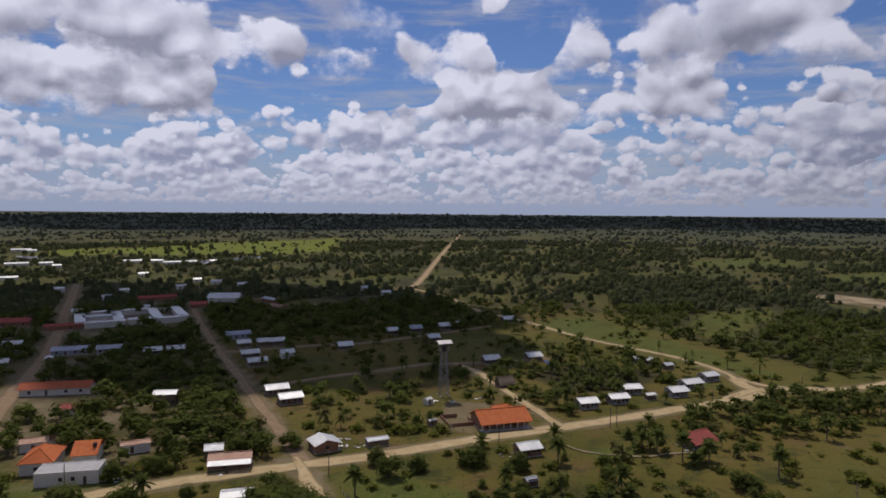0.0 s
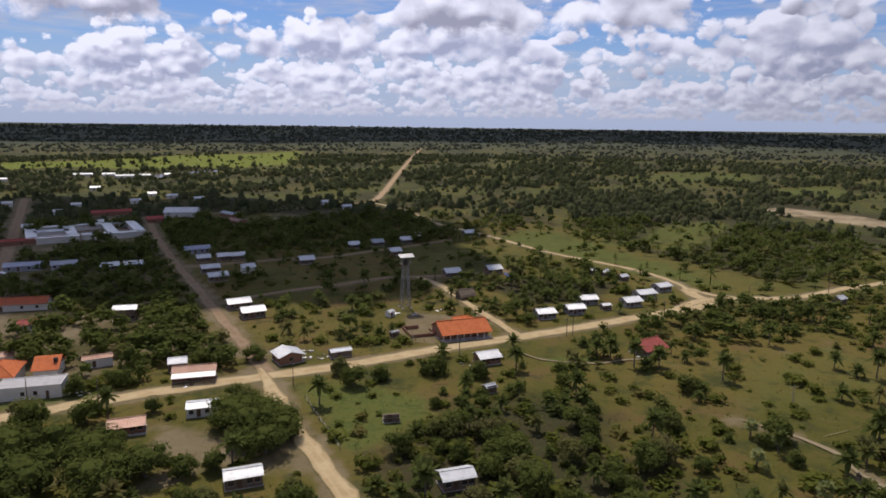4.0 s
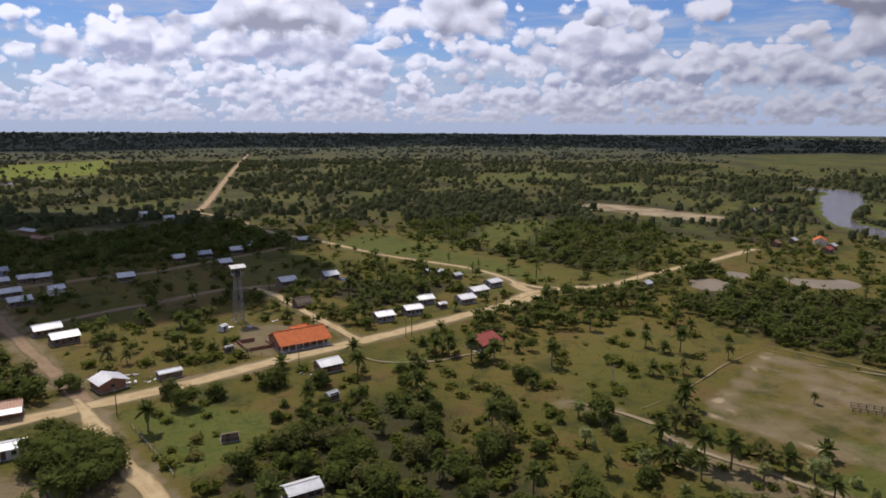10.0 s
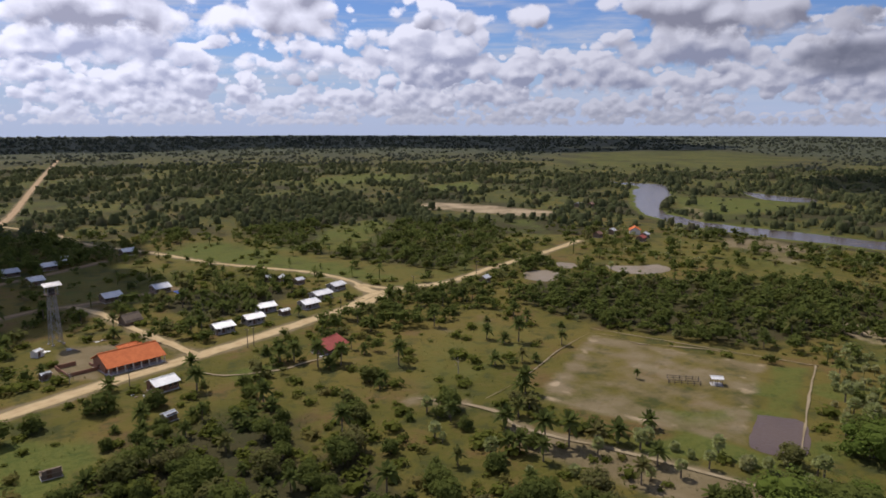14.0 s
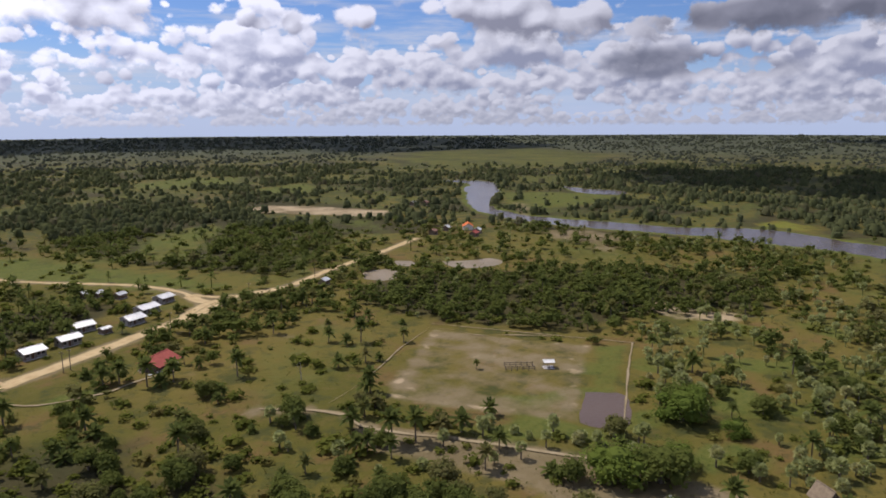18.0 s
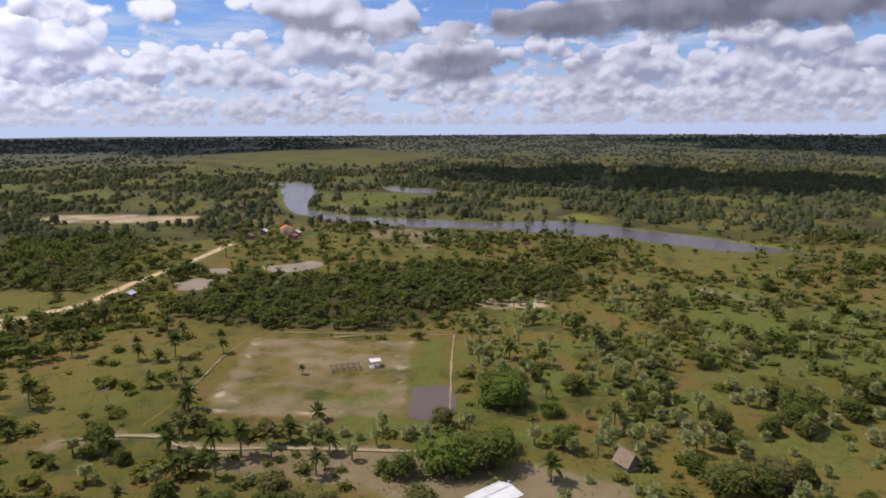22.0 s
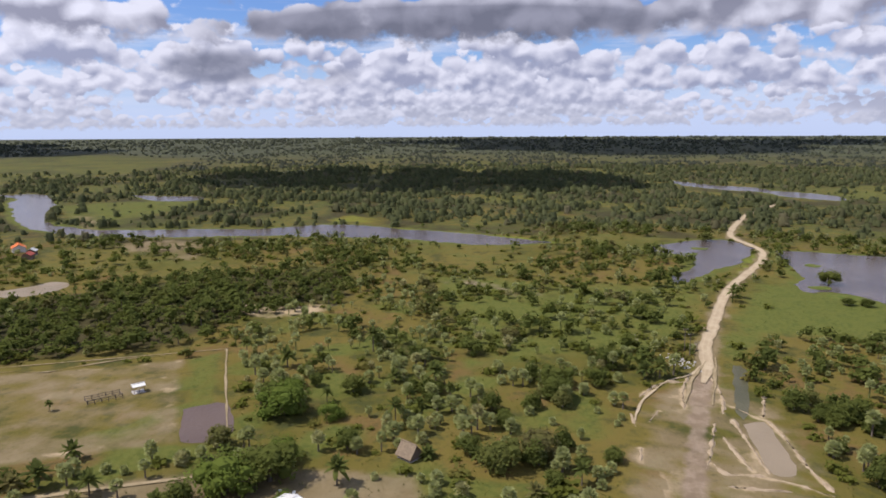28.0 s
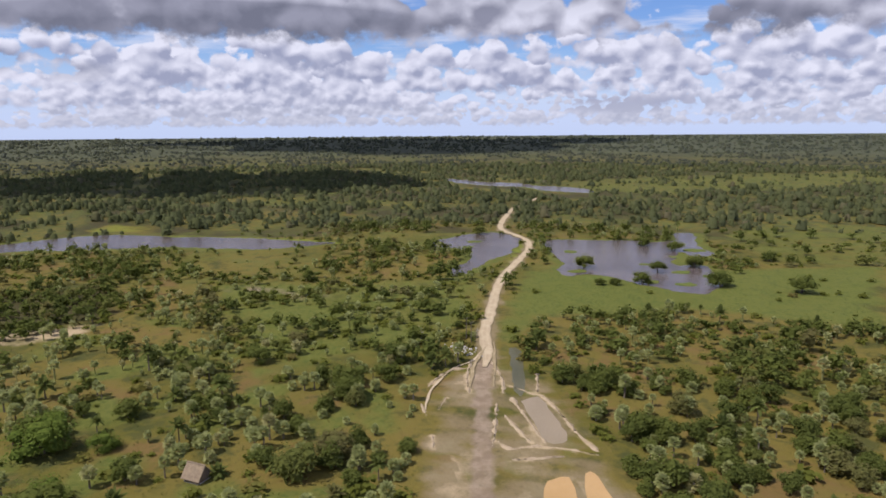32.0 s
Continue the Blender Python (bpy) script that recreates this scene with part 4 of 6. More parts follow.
# chances of broadleaf, feather palm, fan palm and shrub in each 4.5 m square
ZONES = [(NEAR_TOWN, (0.12, 0.05, 0.0, 0.2)), (TOWN, (0.50, 0.04, 0.0, 0.16)), (BLOCK, (0.07, 0.06, 0.0, 0.16)), (BLOCK_N, (0.48, 0.04, 0.0, 0.10)), (SHRUBLAND, (0.10, 0.06, 0.0, 0.34)), (GRASS_MID, (0.02, 0.015, 0.0, 0.15)), (CLUSTER_FORK, (0.34, 0.22, 0.0, 0.2)), (CLUSTER_RED, (0.2, 0.2, 0.0, 0.15)),
         (PALMLAND, (0.08, 0.03, 0.38, 0.22)), (DENSE_S, (0.26, 0.14, 0.0, 0.58)), (GROVE, (0.62, 0.16, 0.04, 0.14)), (NORTH_WOOD, (0.40, 0.22, 0.0, 0.2)),
         (BUSHLAND, (0.33, 0.02, 0.36, 0.55)), (MEADOW, (0.02, 0.025, 0.0, 0.07)), (WETLAND, (0.004, 0.0, 0.002, 0.02)), (WETLAND_W, (0.14, 0.0, 0.15, 0.28)),
         (WET_EAST, (0.05, 0.0, 0.0, 0.08)), (LUSH_S, (0.015, 0.012, 0.0, 0.22)), (PALM_GROVE, (0.22, 0.30, 0.0, 0.12)), (YARD_23, (0.02, 0.01, 0.10, 0.10)),
         (RIVER_MEADOW, (0.02, 0.0, 0.0, 0.04)), (YARD_SCHOOL, (0.0, 0.0, 0.0, 0.0)), (YARD_NEAR, (0.01, 0.0, 0.0, 0.03)), (YARD_RIVER, (0.12, 0.08, 0.0, 0.05)), (BANK, (0.0, 0.0, 0.0, 0.0)), (MID_GREEN, (0.03, 0.06, 0.0, 0.06)), (NEAR_OPEN, (0.06, 0.07, 0.05, 0.3))]


def scatter(step, r0, r1, boost):
    """Places and kinds (0 to 3) of the plants between two distances."""
    k = np.arange(-r1, r1, step)
    X, Y = np.meshgrid(k, k)
    X, Y = X.ravel() + rng.uniform(-0.48, 0.48, X.size) * step, Y.ravel() + rng.uniform(-0.48, 0.48, Y.size) * step
    d, az = np.hypot(X, Y), np.degrees(np.arctan2(X, Y))
    ok = (d > r0) & (d <= r1) & (az > -40) & (az < 136)
    X, Y, d = X[ok], Y[ok], d[ok]
    lump = hills(X, Y, 90, 3) * 0.6 + hills(X, Y, 28, 4) * 0.4
    lump = np.clip((lump - 0.28) * 2.8, 0.12, 2.0)
    open_far = (hills(X, Y, 300, 9) > 0.6)
    lump = np.where(open_far & (d > 300), lump * 0.28, lump)
    east = np.clip((X - 100) / 300, 0, 1) * np.clip((500 - Y) / 300, 0, 1)
    chance = np.stack([0.29 * lump, 0.11 * lump * (1 - 0.6 * east), 0.24 * lump * east, 0.5 * lump], 1)
    for poly, c in ZONES:
        here = inside(poly, X, Y)
        f = np.clip((0.55 * hills(X, Y, 26, 6) + 0.45 * hills(X, Y, 60, 16) - 0.32) * 5.5, 0.2, 2.0)[:, None]
        f = f if c[2] > 0.1 else 0.55 + 0.45 * f
        chance[here] = (np.array(c)[None, :] * f)[here]
    for poly in (GREEN_N, PLAIN_N, PLAIN_E, GREEN_FAR, GREEN_B):
        chance[inside(poly, X, Y)] *= 0.15
    cum = np.cumsum(chance * boost, axis=1)
    u = rng.uniform(0, 1, len(X))
    kind = np.sum(u[:, None] > cum, axis=1)
    ok = (kind < 4) & ~keep_out(X, Y)
    return X[ok], Y[ok], kind[ok], d[ok]


def strewn(name, label, category, shapes, material, X, Y, scale, rnd):
    """Many plants in one mesh of kind stuff: each a turned and sized copy of one of the shapes."""
    V, Q, T, nv = [], [], [], 0
    which = rnd.integers(0, len(shapes), len(X))
    for s, (v, q) in enumerate(shapes):
        ids = np.nonzero(which == s)[0]
        if not len(ids):
            continue
        a, k = rnd.uniform(0, 2 * math.pi, len(ids)), scale[ids] * rnd.uniform(0.7, 1.3, len(ids))
        c, sn = np.cos(a)[:, None], np.sin(a)[:, None]
        w = np.stack([(v[:, 0] * c - v[:, 1] * sn) * k[:, None] + X[ids][:, None],
                      (v[:, 0] * sn + v[:, 1] * c) * k[:, None] + Y[ids][:, None],
                      v[:, 2] * k[:, None] * rnd.uniform(0.8, 1.2, (len(ids), 1))], -1)
        V.append(w.reshape(-1, 3))
        Q.append((q[None] + (np.arange(len(ids)) * len(v))[:, None, None] + nv).reshape(-1, 4))
        T.append(np.repeat(rnd.uniform(0, 1, len(ids)), len(q)))
        nv += len(ids) * len(v)
    if V:
        me = mesh_of(name, np.concatenate(V), np.concatenate(Q), material, [("tint", np.concatenate(T))], "FACE")
        tagged(new(name, me), label, category, kind="stuff")


def set_down(kind, protos, name, label, group, material, X, Y, sizes):
    for x, y, s in zip(X, Y, sizes):
        k = int(rng.integers(0, len(protos)))
        turn = pose(x, y, 0, 0, 0, rng.uniform(0, 360)) @ Matrix.Diagonal((s, s, s * rng.uniform(0.85, 1.15), 1))
        if len(PROTO[kind]) <= k or PROTO[kind][k] is None:
            while len(PROTO[kind]) <= k:
                PROTO[kind].append(None)
            PROTO[kind][k] = plant(name, label, name.replace("_", " "), group, *protos[k], material)
            PROTO[kind][k].matrix_basis = turn
        else:
            copy_thing(PROTO[kind][k], Matrix.Identity(4)).matrix_basis = turn


def plant_all():
    X, Y, kind, d = scatter(4.5, 95, 520, 1.0)
    size = rng.uniform(0.6, 1.25, len(X))
    thick = np.zeros(len(X), bool)
    for poly in (TOWN, BLOCK_N, CLUSTER_FORK, NEAR_TOWN):
        thick |= inside(poly, X, Y)
    size[thick & (kind == 0)] *= 1.14                # tall old trees in the village and the groves
    rows = (("broad", BROAD, "broadleaf_tree", BROAD_LABEL, "village and savanna trees", LEAF, 300),
            ("feather", FEATHER, "feather_palm", FEATHER_LABEL, "feather palms", FROND, 300),
            ("fan", FANS, "fan_palm", FAN_LABEL, "fan palms", FAN, 300))
    mid_broad = [broad_crown(np.random.default_rng(90 + k), 3.0, 0.3, 5.4, 3, 62, 1.05, BALL1) for k in range(5)]
    mid_feather = [joined([feather_crown(np.random.default_rng(120 + k), h, 11, 3.4, 3), tube([(0, 0, 0), (0, 0, h)], [0.2, 0.2], 4)]) for k, h in enumerate((1.6, 2.8, 4.2))]
    mid_fan = [joined([fan_crown(np.random.default_rng(130 + k), h, 15, 0.5, 0.85, 3), tube([(0, 0, 0), (0, 0, h)], [0.17, 0.14], 4)]) for k, h in enumerate((1.2, 1.9, 2.7))]
    shrubs = [leafy([(np.array([0, 0, 0.45]), np.array([1.1, 1.1, 0.75])), (np.array([0.7, 0.3, 0.35]), np.array([0.8, 0.7, 0.6]))], 26, 0.7, np.random.default_rng(140 + k), ball=BALL1) for k in range(5)]
    for n, (key, protos, name, label, group, mtl, most_n) in enumerate(rows):
        ids = np.nonzero(kind == n)[0]
        ids = ids[np.argsort(d[ids])]
        size[ids] *= (1.0, 1.0, 1.2)[n]
        set_down(key, protos, name, label, group, mtl, X[ids[:most_n]], Y[ids[:most_n]], size[ids[:most_n]])
        rest = ids[most_n:]
        strewn(("woods", "palm_groves", "fan_palm_stands")[n], ("dense green broadleaf woods round the village", "groves of dark feather palms", "stands of pale fan palms")[n],
               ("woods", "palms", "palms")[n], (mid_broad, mid_feather, mid_fan)[n], mtl, X[rest], Y[rest], size[rest], rng)
    ids = np.nonzero(kind == 3)[0]
    strewn("shrubs", "low green and dry brown scrub bushes", "shrubs", shrubs, SHRUB, X[ids], Y[ids], rng.uniform(0.7, 2.1, len(ids)), rng)
    # tufts of weed and tall grass
    a = rng.uniform(radians(-38), radians(134), 6000)
    q = 95 * np.exp(rng.uniform(0, 1.25, a.size))
    TX, TY = q * np.sin(a), q * np.cos(a)
    ok = ~keep_out(TX, TY)
    tuft = [joined([frond(k * 1.3 + j, radians(62), 0.75, 0.13, 0.25, 1) for k in range(5)]) for j in range(3)]
    strewn("grass", "tufts of tall olive grass and weeds", "grass", tuft, WEED, TX[ok], TY[ok], rng.uniform(0.6, 1.6, ok.sum()), rng)
    # farther woods
    X, Y, kind, d = scatter(6.4, 520, 1350, 1.75)
    ids = np.nonzero(kind < 3)[0]
    far = [leafy([(np.array([0, 0, 2.2]), np.array([3.6, 3.2, 3.4]))], 9, 1.9, np.random.default_rng(150 + k), core=0.85, ball=MOUND) for k in range(6)]
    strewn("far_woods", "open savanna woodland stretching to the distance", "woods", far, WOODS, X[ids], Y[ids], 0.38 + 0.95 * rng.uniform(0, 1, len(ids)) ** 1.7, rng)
    ids = np.nonzero(kind == 3)[0][::5]
    low = [leafy([(np.array([0, 0, 0.5]), np.array([1.2, 1.0, 0.8]))], 6, 0.9, np.random.default_rng(190 + k), ball=BALL1) for k in range(4)]
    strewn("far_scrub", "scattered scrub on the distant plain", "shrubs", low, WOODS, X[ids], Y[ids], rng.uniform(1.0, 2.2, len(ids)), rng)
    a = rng.uniform(radians(-38), radians(134), 24000)
    q = 1300 * np.exp(rng.uniform(0, 1, a.size) * math.log(4800 / 1300))
    FX2, FY2 = q * np.sin(a), q * np.cos(a)
    lump = hills(FX2, FY2, 420, 9)
    ok = rng.uniform(0, 1, a.size) < np.clip(1.5 - lump * 1.7, 0.05, 1)
    for poly in (GREEN_N, PLAIN_N, PLAIN_E):
        ok &= ~inside(poly, FX2, FY2)
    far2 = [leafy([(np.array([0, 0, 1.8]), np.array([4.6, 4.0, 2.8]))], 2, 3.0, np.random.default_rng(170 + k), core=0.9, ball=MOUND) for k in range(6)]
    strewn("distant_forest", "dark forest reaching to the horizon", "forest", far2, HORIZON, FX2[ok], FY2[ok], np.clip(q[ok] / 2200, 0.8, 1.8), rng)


# ---- buildings ----
CLEAR = []


def part(name, bm, material, parent, label=""):
    bmesh.ops.recalc_face_normals(bm, faces=bm.faces[:])
    me = bpy.data.meshes.new(name)
    bm.to_mesh(me), bm.free()
    me.materials.append(material)
    ob = new(name, me)
    ob.parent = parent
    return tagged(ob, label) if label else ob


def slab(bm, x0, x1, y0, y1, z0, z1):
    v = [bm.verts.new(p) for p in ((x0, y0, z0), (x1, y0, z0), (x1, y1, z0), (x0, y1, z0), (x0, y0, z1), (x1, y0, z1), (x1, y1, z1), (x0, y1, z1))]
    for f in ((3, 2, 1, 0), (4, 5, 6, 7), (0, 1, 5, 4), (1, 2, 6, 5), (2, 3, 7, 6), (3, 0, 4, 7)):
        bm.faces.new([v[i] for i in f])


def beam(bm, a, b, w):
    """A square bar from a to b."""
    a, b = Vector(a), Vector(b)
    d = (b - a).normalized()
    s = d.cross(Vector((0.13, 0.31, 0.94)) if abs(d.z) < 0.9 else Vector((1, 0.1, 0))).normalized() * w / 2
    t = d.cross(s).normalized() * w / 2
    v = [bm.verts.new(p + q) for p in (a, b) for q in (-s - t, s - t, s + t, -s + t)]
    for f in ((3, 2, 1, 0), (4, 5, 6, 7), (0, 1, 5, 4), (1, 2, 6, 5), (2, 3, 7, 6), (3, 0, 4, 7)):
        bm.faces.new([v[i] for i in f])


def box(*dims):
    bm = bmesh.new()
    slab(bm, *dims)
    return bm


def bar(a, b, w):
    bm = bmesh.new()
    beam(bm, a, b, w)
    return bm


def pierced(bm, axis, at, thick, lo, hi, z0, z1, holes):
    """A wall along an axis with real openings, one shell; holes: rows of from, to, sill, head."""
    us = sorted({lo, hi, *[u for h in holes for u in h[:2]]})
    zs = sorted({z0, z1, *[z for h in holes for z in h[2:4]]})
    solid = {(i, j) for i in range(len(us) - 1) for j in range(len(zs) - 1)
             if not any(h[0] < (us[i] + us[i + 1]) / 2 < h[1] and h[2] < (zs[j] + zs[j + 1]) / 2 < h[3] for h in holes)}
    made = {}

    def v(i, j, k):
        if (i, j, k) not in made:
            o = at + (k - 0.5) * thick
            made[i, j, k] = bm.verts.new((us[i], o, zs[j]) if axis == "x" else (o, us[i], zs[j]))
        return made[i, j, k]
    for i, j in solid:
        for k in (0, 1):
            bm.faces.new((v(i, j, k), v(i + 1, j, k), v(i + 1, j + 1, k), v(i, j + 1, k)))
        for di, dj, a, b in ((-1, 0, (i, j), (i, j + 1)), (1, 0, (i + 1, j), (i + 1, j + 1)), (0, -1, (i, j), (i + 1, j)), (0, 1, (i, j + 1), (i + 1, j + 1))):
            if (i + di, j + dj) not in solid:
                bm.faces.new((v(*a, 0), v(*b, 0), v(*b, 1), v(*a, 1)))


def pitched(L, y0, z0, y1, z1, thick, pitch):
    """A ribbed roof slope from the eave (y0, z0) up to the ridge (y1, z1), L long."""
    bm = bmesh.new()
    n = max(6, int(L / pitch) * 2)
    rows = []
    for j, (y, z) in enumerate(((y0, z0), ((y0 + y1) / 2, (z0 + z1) / 2), (y1, z1))):
        top, low = [], []
        for i in range(n + 1):
            x = -L / 2 + L * i / n
            z_up = z + (0.05 if i % 2 else 0.0) + 0.03 * noise.noise(Vector((x * 0.6, y, L)))
            top.append(bm.verts.new((x, y, z_up)))
            low.append(bm.verts.new((x, y, z_up - thick)))
        rows.append((top, low))
    for (ta, la), (tb, lb) in zip(rows, rows[1:]):
        for i in range(n):
            bm.faces.new((ta[i], ta[i + 1], tb[i + 1], tb[i]))
            bm.faces.new((la[i + 1], la[i], lb[i], lb[i + 1]))
        for i in (0, n):
            bm.faces.new((ta[i], tb[i], lb[i], la[i]))
    for t, l in (rows[0], rows[-1]):
        for i in range(n):
            bm.faces.new((t[i], l[i], l[i + 1], t[i + 1]))
    return bm


def window(parent, axis, at, lo, hi, sill, head, out):
    """A window set in a wall's opening: frame bars, a sill and a dark pane or shutter."""
    def bit(u0, u1, y0, y1, z0, z1):
        return box(u0, u1, y0, y1, z0, z1) if axis == "x" else box(y0, y1, u0, u1, z0, z1)
    w = part("window", bit(lo, hi, at - 0.02, at + 0.02, sill, head), GLASS, parent)
    for u0, u1, z0, z1 in ((lo, lo + 0.07, sill, head), (hi - 0.07, hi, sill, head), ((lo + hi) / 2 - 0.03, (lo + hi) / 2 + 0.03, sill, head)):
        part("frame", bit(u0, u1, at - 0.05, at + 0.05, z0, z1), DOOR, w)
    part("sill", bit(lo - 0.08, hi + 0.08, at - 0.04 if out > 0 else at - 0.16, at + 0.16 if out > 0 else at + 0.04, sill - 0.06, sill), CONCRETE, w)


def house(name, label, x, y, rot=GRID, l=8.0, w=6.5, h=2.7, rise=1.25, over=0.55, roof=ROOF_WHITE, walls=TIMBER, porch=0.0, back=0.0, open_shed=False, rich=True, pitch=0.5, category="house"):
    """A gabled house, ridge along its own x; porch, back: how far the roof runs on over the front (-y) and rear."""
    root = tagged(new(name), label, category)
    root.matrix_basis = pose(x, y, 0, 0, 0, rot)
    CLEAR.append((x, y, max(l, w + porch + back) * 0.62 + 1.0))
    t = 0.16
    part("floor", box(-l / 2 - 0.2, l / 2 + 0.2, -w / 2 - 0.2 - porch, w / 2 + 0.2 + back, -0.05, 0.14), CONCRETE, root)
    if not open_shed:
        door_at = -l * 0.12
        front = [(door_at - 0.5, door_at + 0.5, 0.14, 2.15)]
        wins = [(u - 0.55, u + 0.55, 1.0, 2.05) for u in ((-l * 0.36, l * 0.16, l * 0.37) if l > 6.5 else (l * 0.28,))] if rich else []
        side = [(-0.55, 0.55, 1.0, 2.05)] if rich else []
        for at, holes in ((-w / 2, front + wins), (w / 2, wins[:2])):
            bm = bmesh.new()
            pierced(bm, "x", at, t, -l / 2, l / 2, 0.14, h, holes)
            part("wall", bm, walls, root)
        for at, holes in ((-l / 2, side), (l / 2, side)):
            bm = bmesh.new()
            pierced(bm, "y", at, t, -w / 2 + t / 2, w / 2 - t / 2, 0.14, h, holes)
            part("wall", bm, walls, root)
            bm = bmesh.new()
            e = t / 2
            v = [bm.verts.new(p) for p in ((at - e, -w / 2, h), (at - e, w / 2, h), (at - e, 0, h + rise - 0.08), (at + e, -w / 2, h), (at + e, w / 2, h), (at + e, 0, h + rise - 0.08))]
            for f in ((0, 1, 2), (5, 4, 3), (0, 3, 4, 1), (1, 4, 5, 2), (2, 5, 3, 0)):
                bm.faces.new([v[i] for i in f])
            part("gable", bm, walls, root)
        part("door", box(door_at - 0.5, door_at + 0.5, -w / 2 - 0.03, -w / 2 + 0.03, 0.14, 2.15), DOOR, root)
        for u0, u1, z0, z1 in wins:
            window(root, "x", -w / 2, u0, u1, z0, z1, -1)
        for u0, u1, z0, z1 in wins[:2]:
            window(root, "x", w / 2, u0, u1, z0, z1, 1)
        for sgn in (-1, 1):
            for u0, u1, z0, z1 in side:
                window(root, "y", sgn * l / 2, u0, u1, z0, z1, sgn)
    slope = rise / (w / 2)
    part("roof", pitched(l + 2 * over, -w / 2 - over - porch, h - (over + porch) * slope * (0.75 if porch else 1.0), 0, h + rise, 0.06, pitch), roof, root)
    part("roof", pitched(l + 2 * over, w / 2 + over + back, h - (over + back) * slope, 0, h + rise, 0.06, pitch), roof, root)
    part("ridge_cap", box(-l / 2 - over, l / 2 + over, -0.18, 0.18, h + rise + 0.03, h + rise + 0.09), roof, root)
    if porch or open_shed:
        y_post = -w / 2 - porch + 0.1
        count = max(3, int(l / 2.4) + 1)
        for i in range(count):
            u = -l / 2 + 0.1 + (l - 0.2) * i / (count - 1)
            top = h - (porch - 0.1) * slope * 0.75 - 0.02
            part("post", box(u - 0.07, u + 0.07, y_post - 0.07, y_post + 0.07, 0.1, top), TIMBER, root)
            if open_shed:
                part("post", box(u - 0.07, u + 0.07, w / 2 - 0.17, w / 2 - 0.03, 0.1, h), TIMBER, root)
    return root


def hipped(root, l, w, h, rise, over, roof, cx=0.0, cy=0.0, inset=None):
    """A hip roof over a box: four slopes, each a part."""
    inset = w / 2 if inset is None else inset
    x0, x1, y0, y1 = cx - l / 2 - over, cx + l / 2 + over, cy - w / 2 - over, cy + w / 2 + over
    a, b = Vector((cx - l / 2 + inset, cy, h + rise)), Vector((cx + l / 2 - inset, cy, h + rise))
    c = [Vector((x0, y0, h)), Vector((x1, y0, h)), Vector((x1, y1, h)), Vector((x0, y1, h))]
    for p0, p1, q1, q0 in ((c[0], c[1], b, a), (c[1], c[2], b, b), (c[2], c[3], a, b), (c[3], c[0], a, a)):
        bm = bmesh.new()
        n = max(4, int((p1 - p0).length / 0.45) * 2)
        rows = []
        for j in range(3):
            s = j / 2
            rows.append([bm.verts.new(p0.lerp(p1, i / n).lerp(q0.lerp(q1, i / n), s) + Vector((0, 0, (0.06 if i % 2 else 0.0) * (1 - s * 0.8)))) for i in range(n + 1)])
        for ra, rb in zip(rows, rows[1:]):
            for i in range(n):
                bm.faces.new((ra[i], ra[i + 1], rb[i + 1], rb[i]))
        lows = [bm.verts.new(v.co - Vector((0, 0, 0.14))) for v in rows[0]]
        for i in range(n):
            bm.faces.new((rows[0][i + 1], rows[0][i], lows[i], lows[i + 1]))
        bmesh.ops.remove_doubles(bm, verts=bm.verts[:], dist=0.002)
        part("roof", bm, roof, root)
    bm = bmesh.new()
    beam(bm, a, b, 0.22)
    for p, q in ((c[0], a), (c[1], b), (c[2], b), (c[3], a)):
        beam(bm, p + Vector((0, 0, 0.06)), q, 0.2)
    part("ridge_tiles", bm, roof, root)


def boxed(root, l, w, h, walls, cx=0.0, cy=0.0, holes=(), rear=()):
    """Four walls of a plain rectangle, with openings in the front (-y) one."""
    t = 0.2
    for at, hs in ((cy - w / 2, holes), (cy + w / 2, rear)):
        bm = bmesh.new()
        pierced(bm, "x", at, t, cx - l / 2, cx + l / 2, 0.0, h, hs)
        part("wall", bm, walls, root)
    for at in (cx - l / 2 + t / 2, cx + l / 2 - t / 2):
        bm = bmesh.new()
        pierced(bm, "y", at, t, cy - w / 2 + t / 2, cy + w / 2 - t / 2, 0.0, h, [(cy - 0.6, cy + 0.6, 1.1, 2.1)])
        part("wall", bm, walls, root)


CLAD = plain("grey_boards", (0.34, 0.31, 0.29), (0.27, 0.245, 0.23), (0.17, 0.15, 0.135), 0.9)
WHITE_HOUSE = "small timber house with a white sheet-metal gable roof"
G0, G1 = GRID, GRID + 90

# houses on the open block by the road
house("house", "brick corner house with a bright white metal roof", -36, 206, G1 + 4, 7.0, 7.0, roof=ROOF_WHITE, walls=BRICK, porch=0.8)
house("shed", "low open shed with a greenish grey metal roof", -20, 210, G0 - 3, 6.5, 3.4, 2.1, 0.5, 0.3, ROOF_GREY, TIMBER, category="shed", rich=False)
house("house", "house with a white metal roof beside the road", 26, 203.5, G0 - 6, 6.8, 5.0, 2.7, 1.0, 0.5, roof=ROOF_WHITE, walls=BRICK, porch=0.6)
for x, y, r, l, w, po in ((54, 252, 14, 7.0, 5.4, 0.5), (67, 258, 12, 7.0, 5.4, 0.3), (76, 272, 10, 6.8, 4.8, 0.5), (93, 269, 18, 7.2, 5.0, 0.9), (103, 281, 20, 8.4, 5.2, 0.6), (115, 293, 24, 6.8, 5.4, 0.2)):
    house("house", "timber house with a white metal roof and porch on the grass", x, y, r, l, w, 2.7, 0.95, 0.5, ROOF_WHITE, CLAD, po)
house("shed", "small brown shed with a pale metal roof", 81, 263, 16, 3.6, 3.0, 2.0, 0.5, 0.3, ROOF_WHITE, TIMBER, rich=False, category="shed")
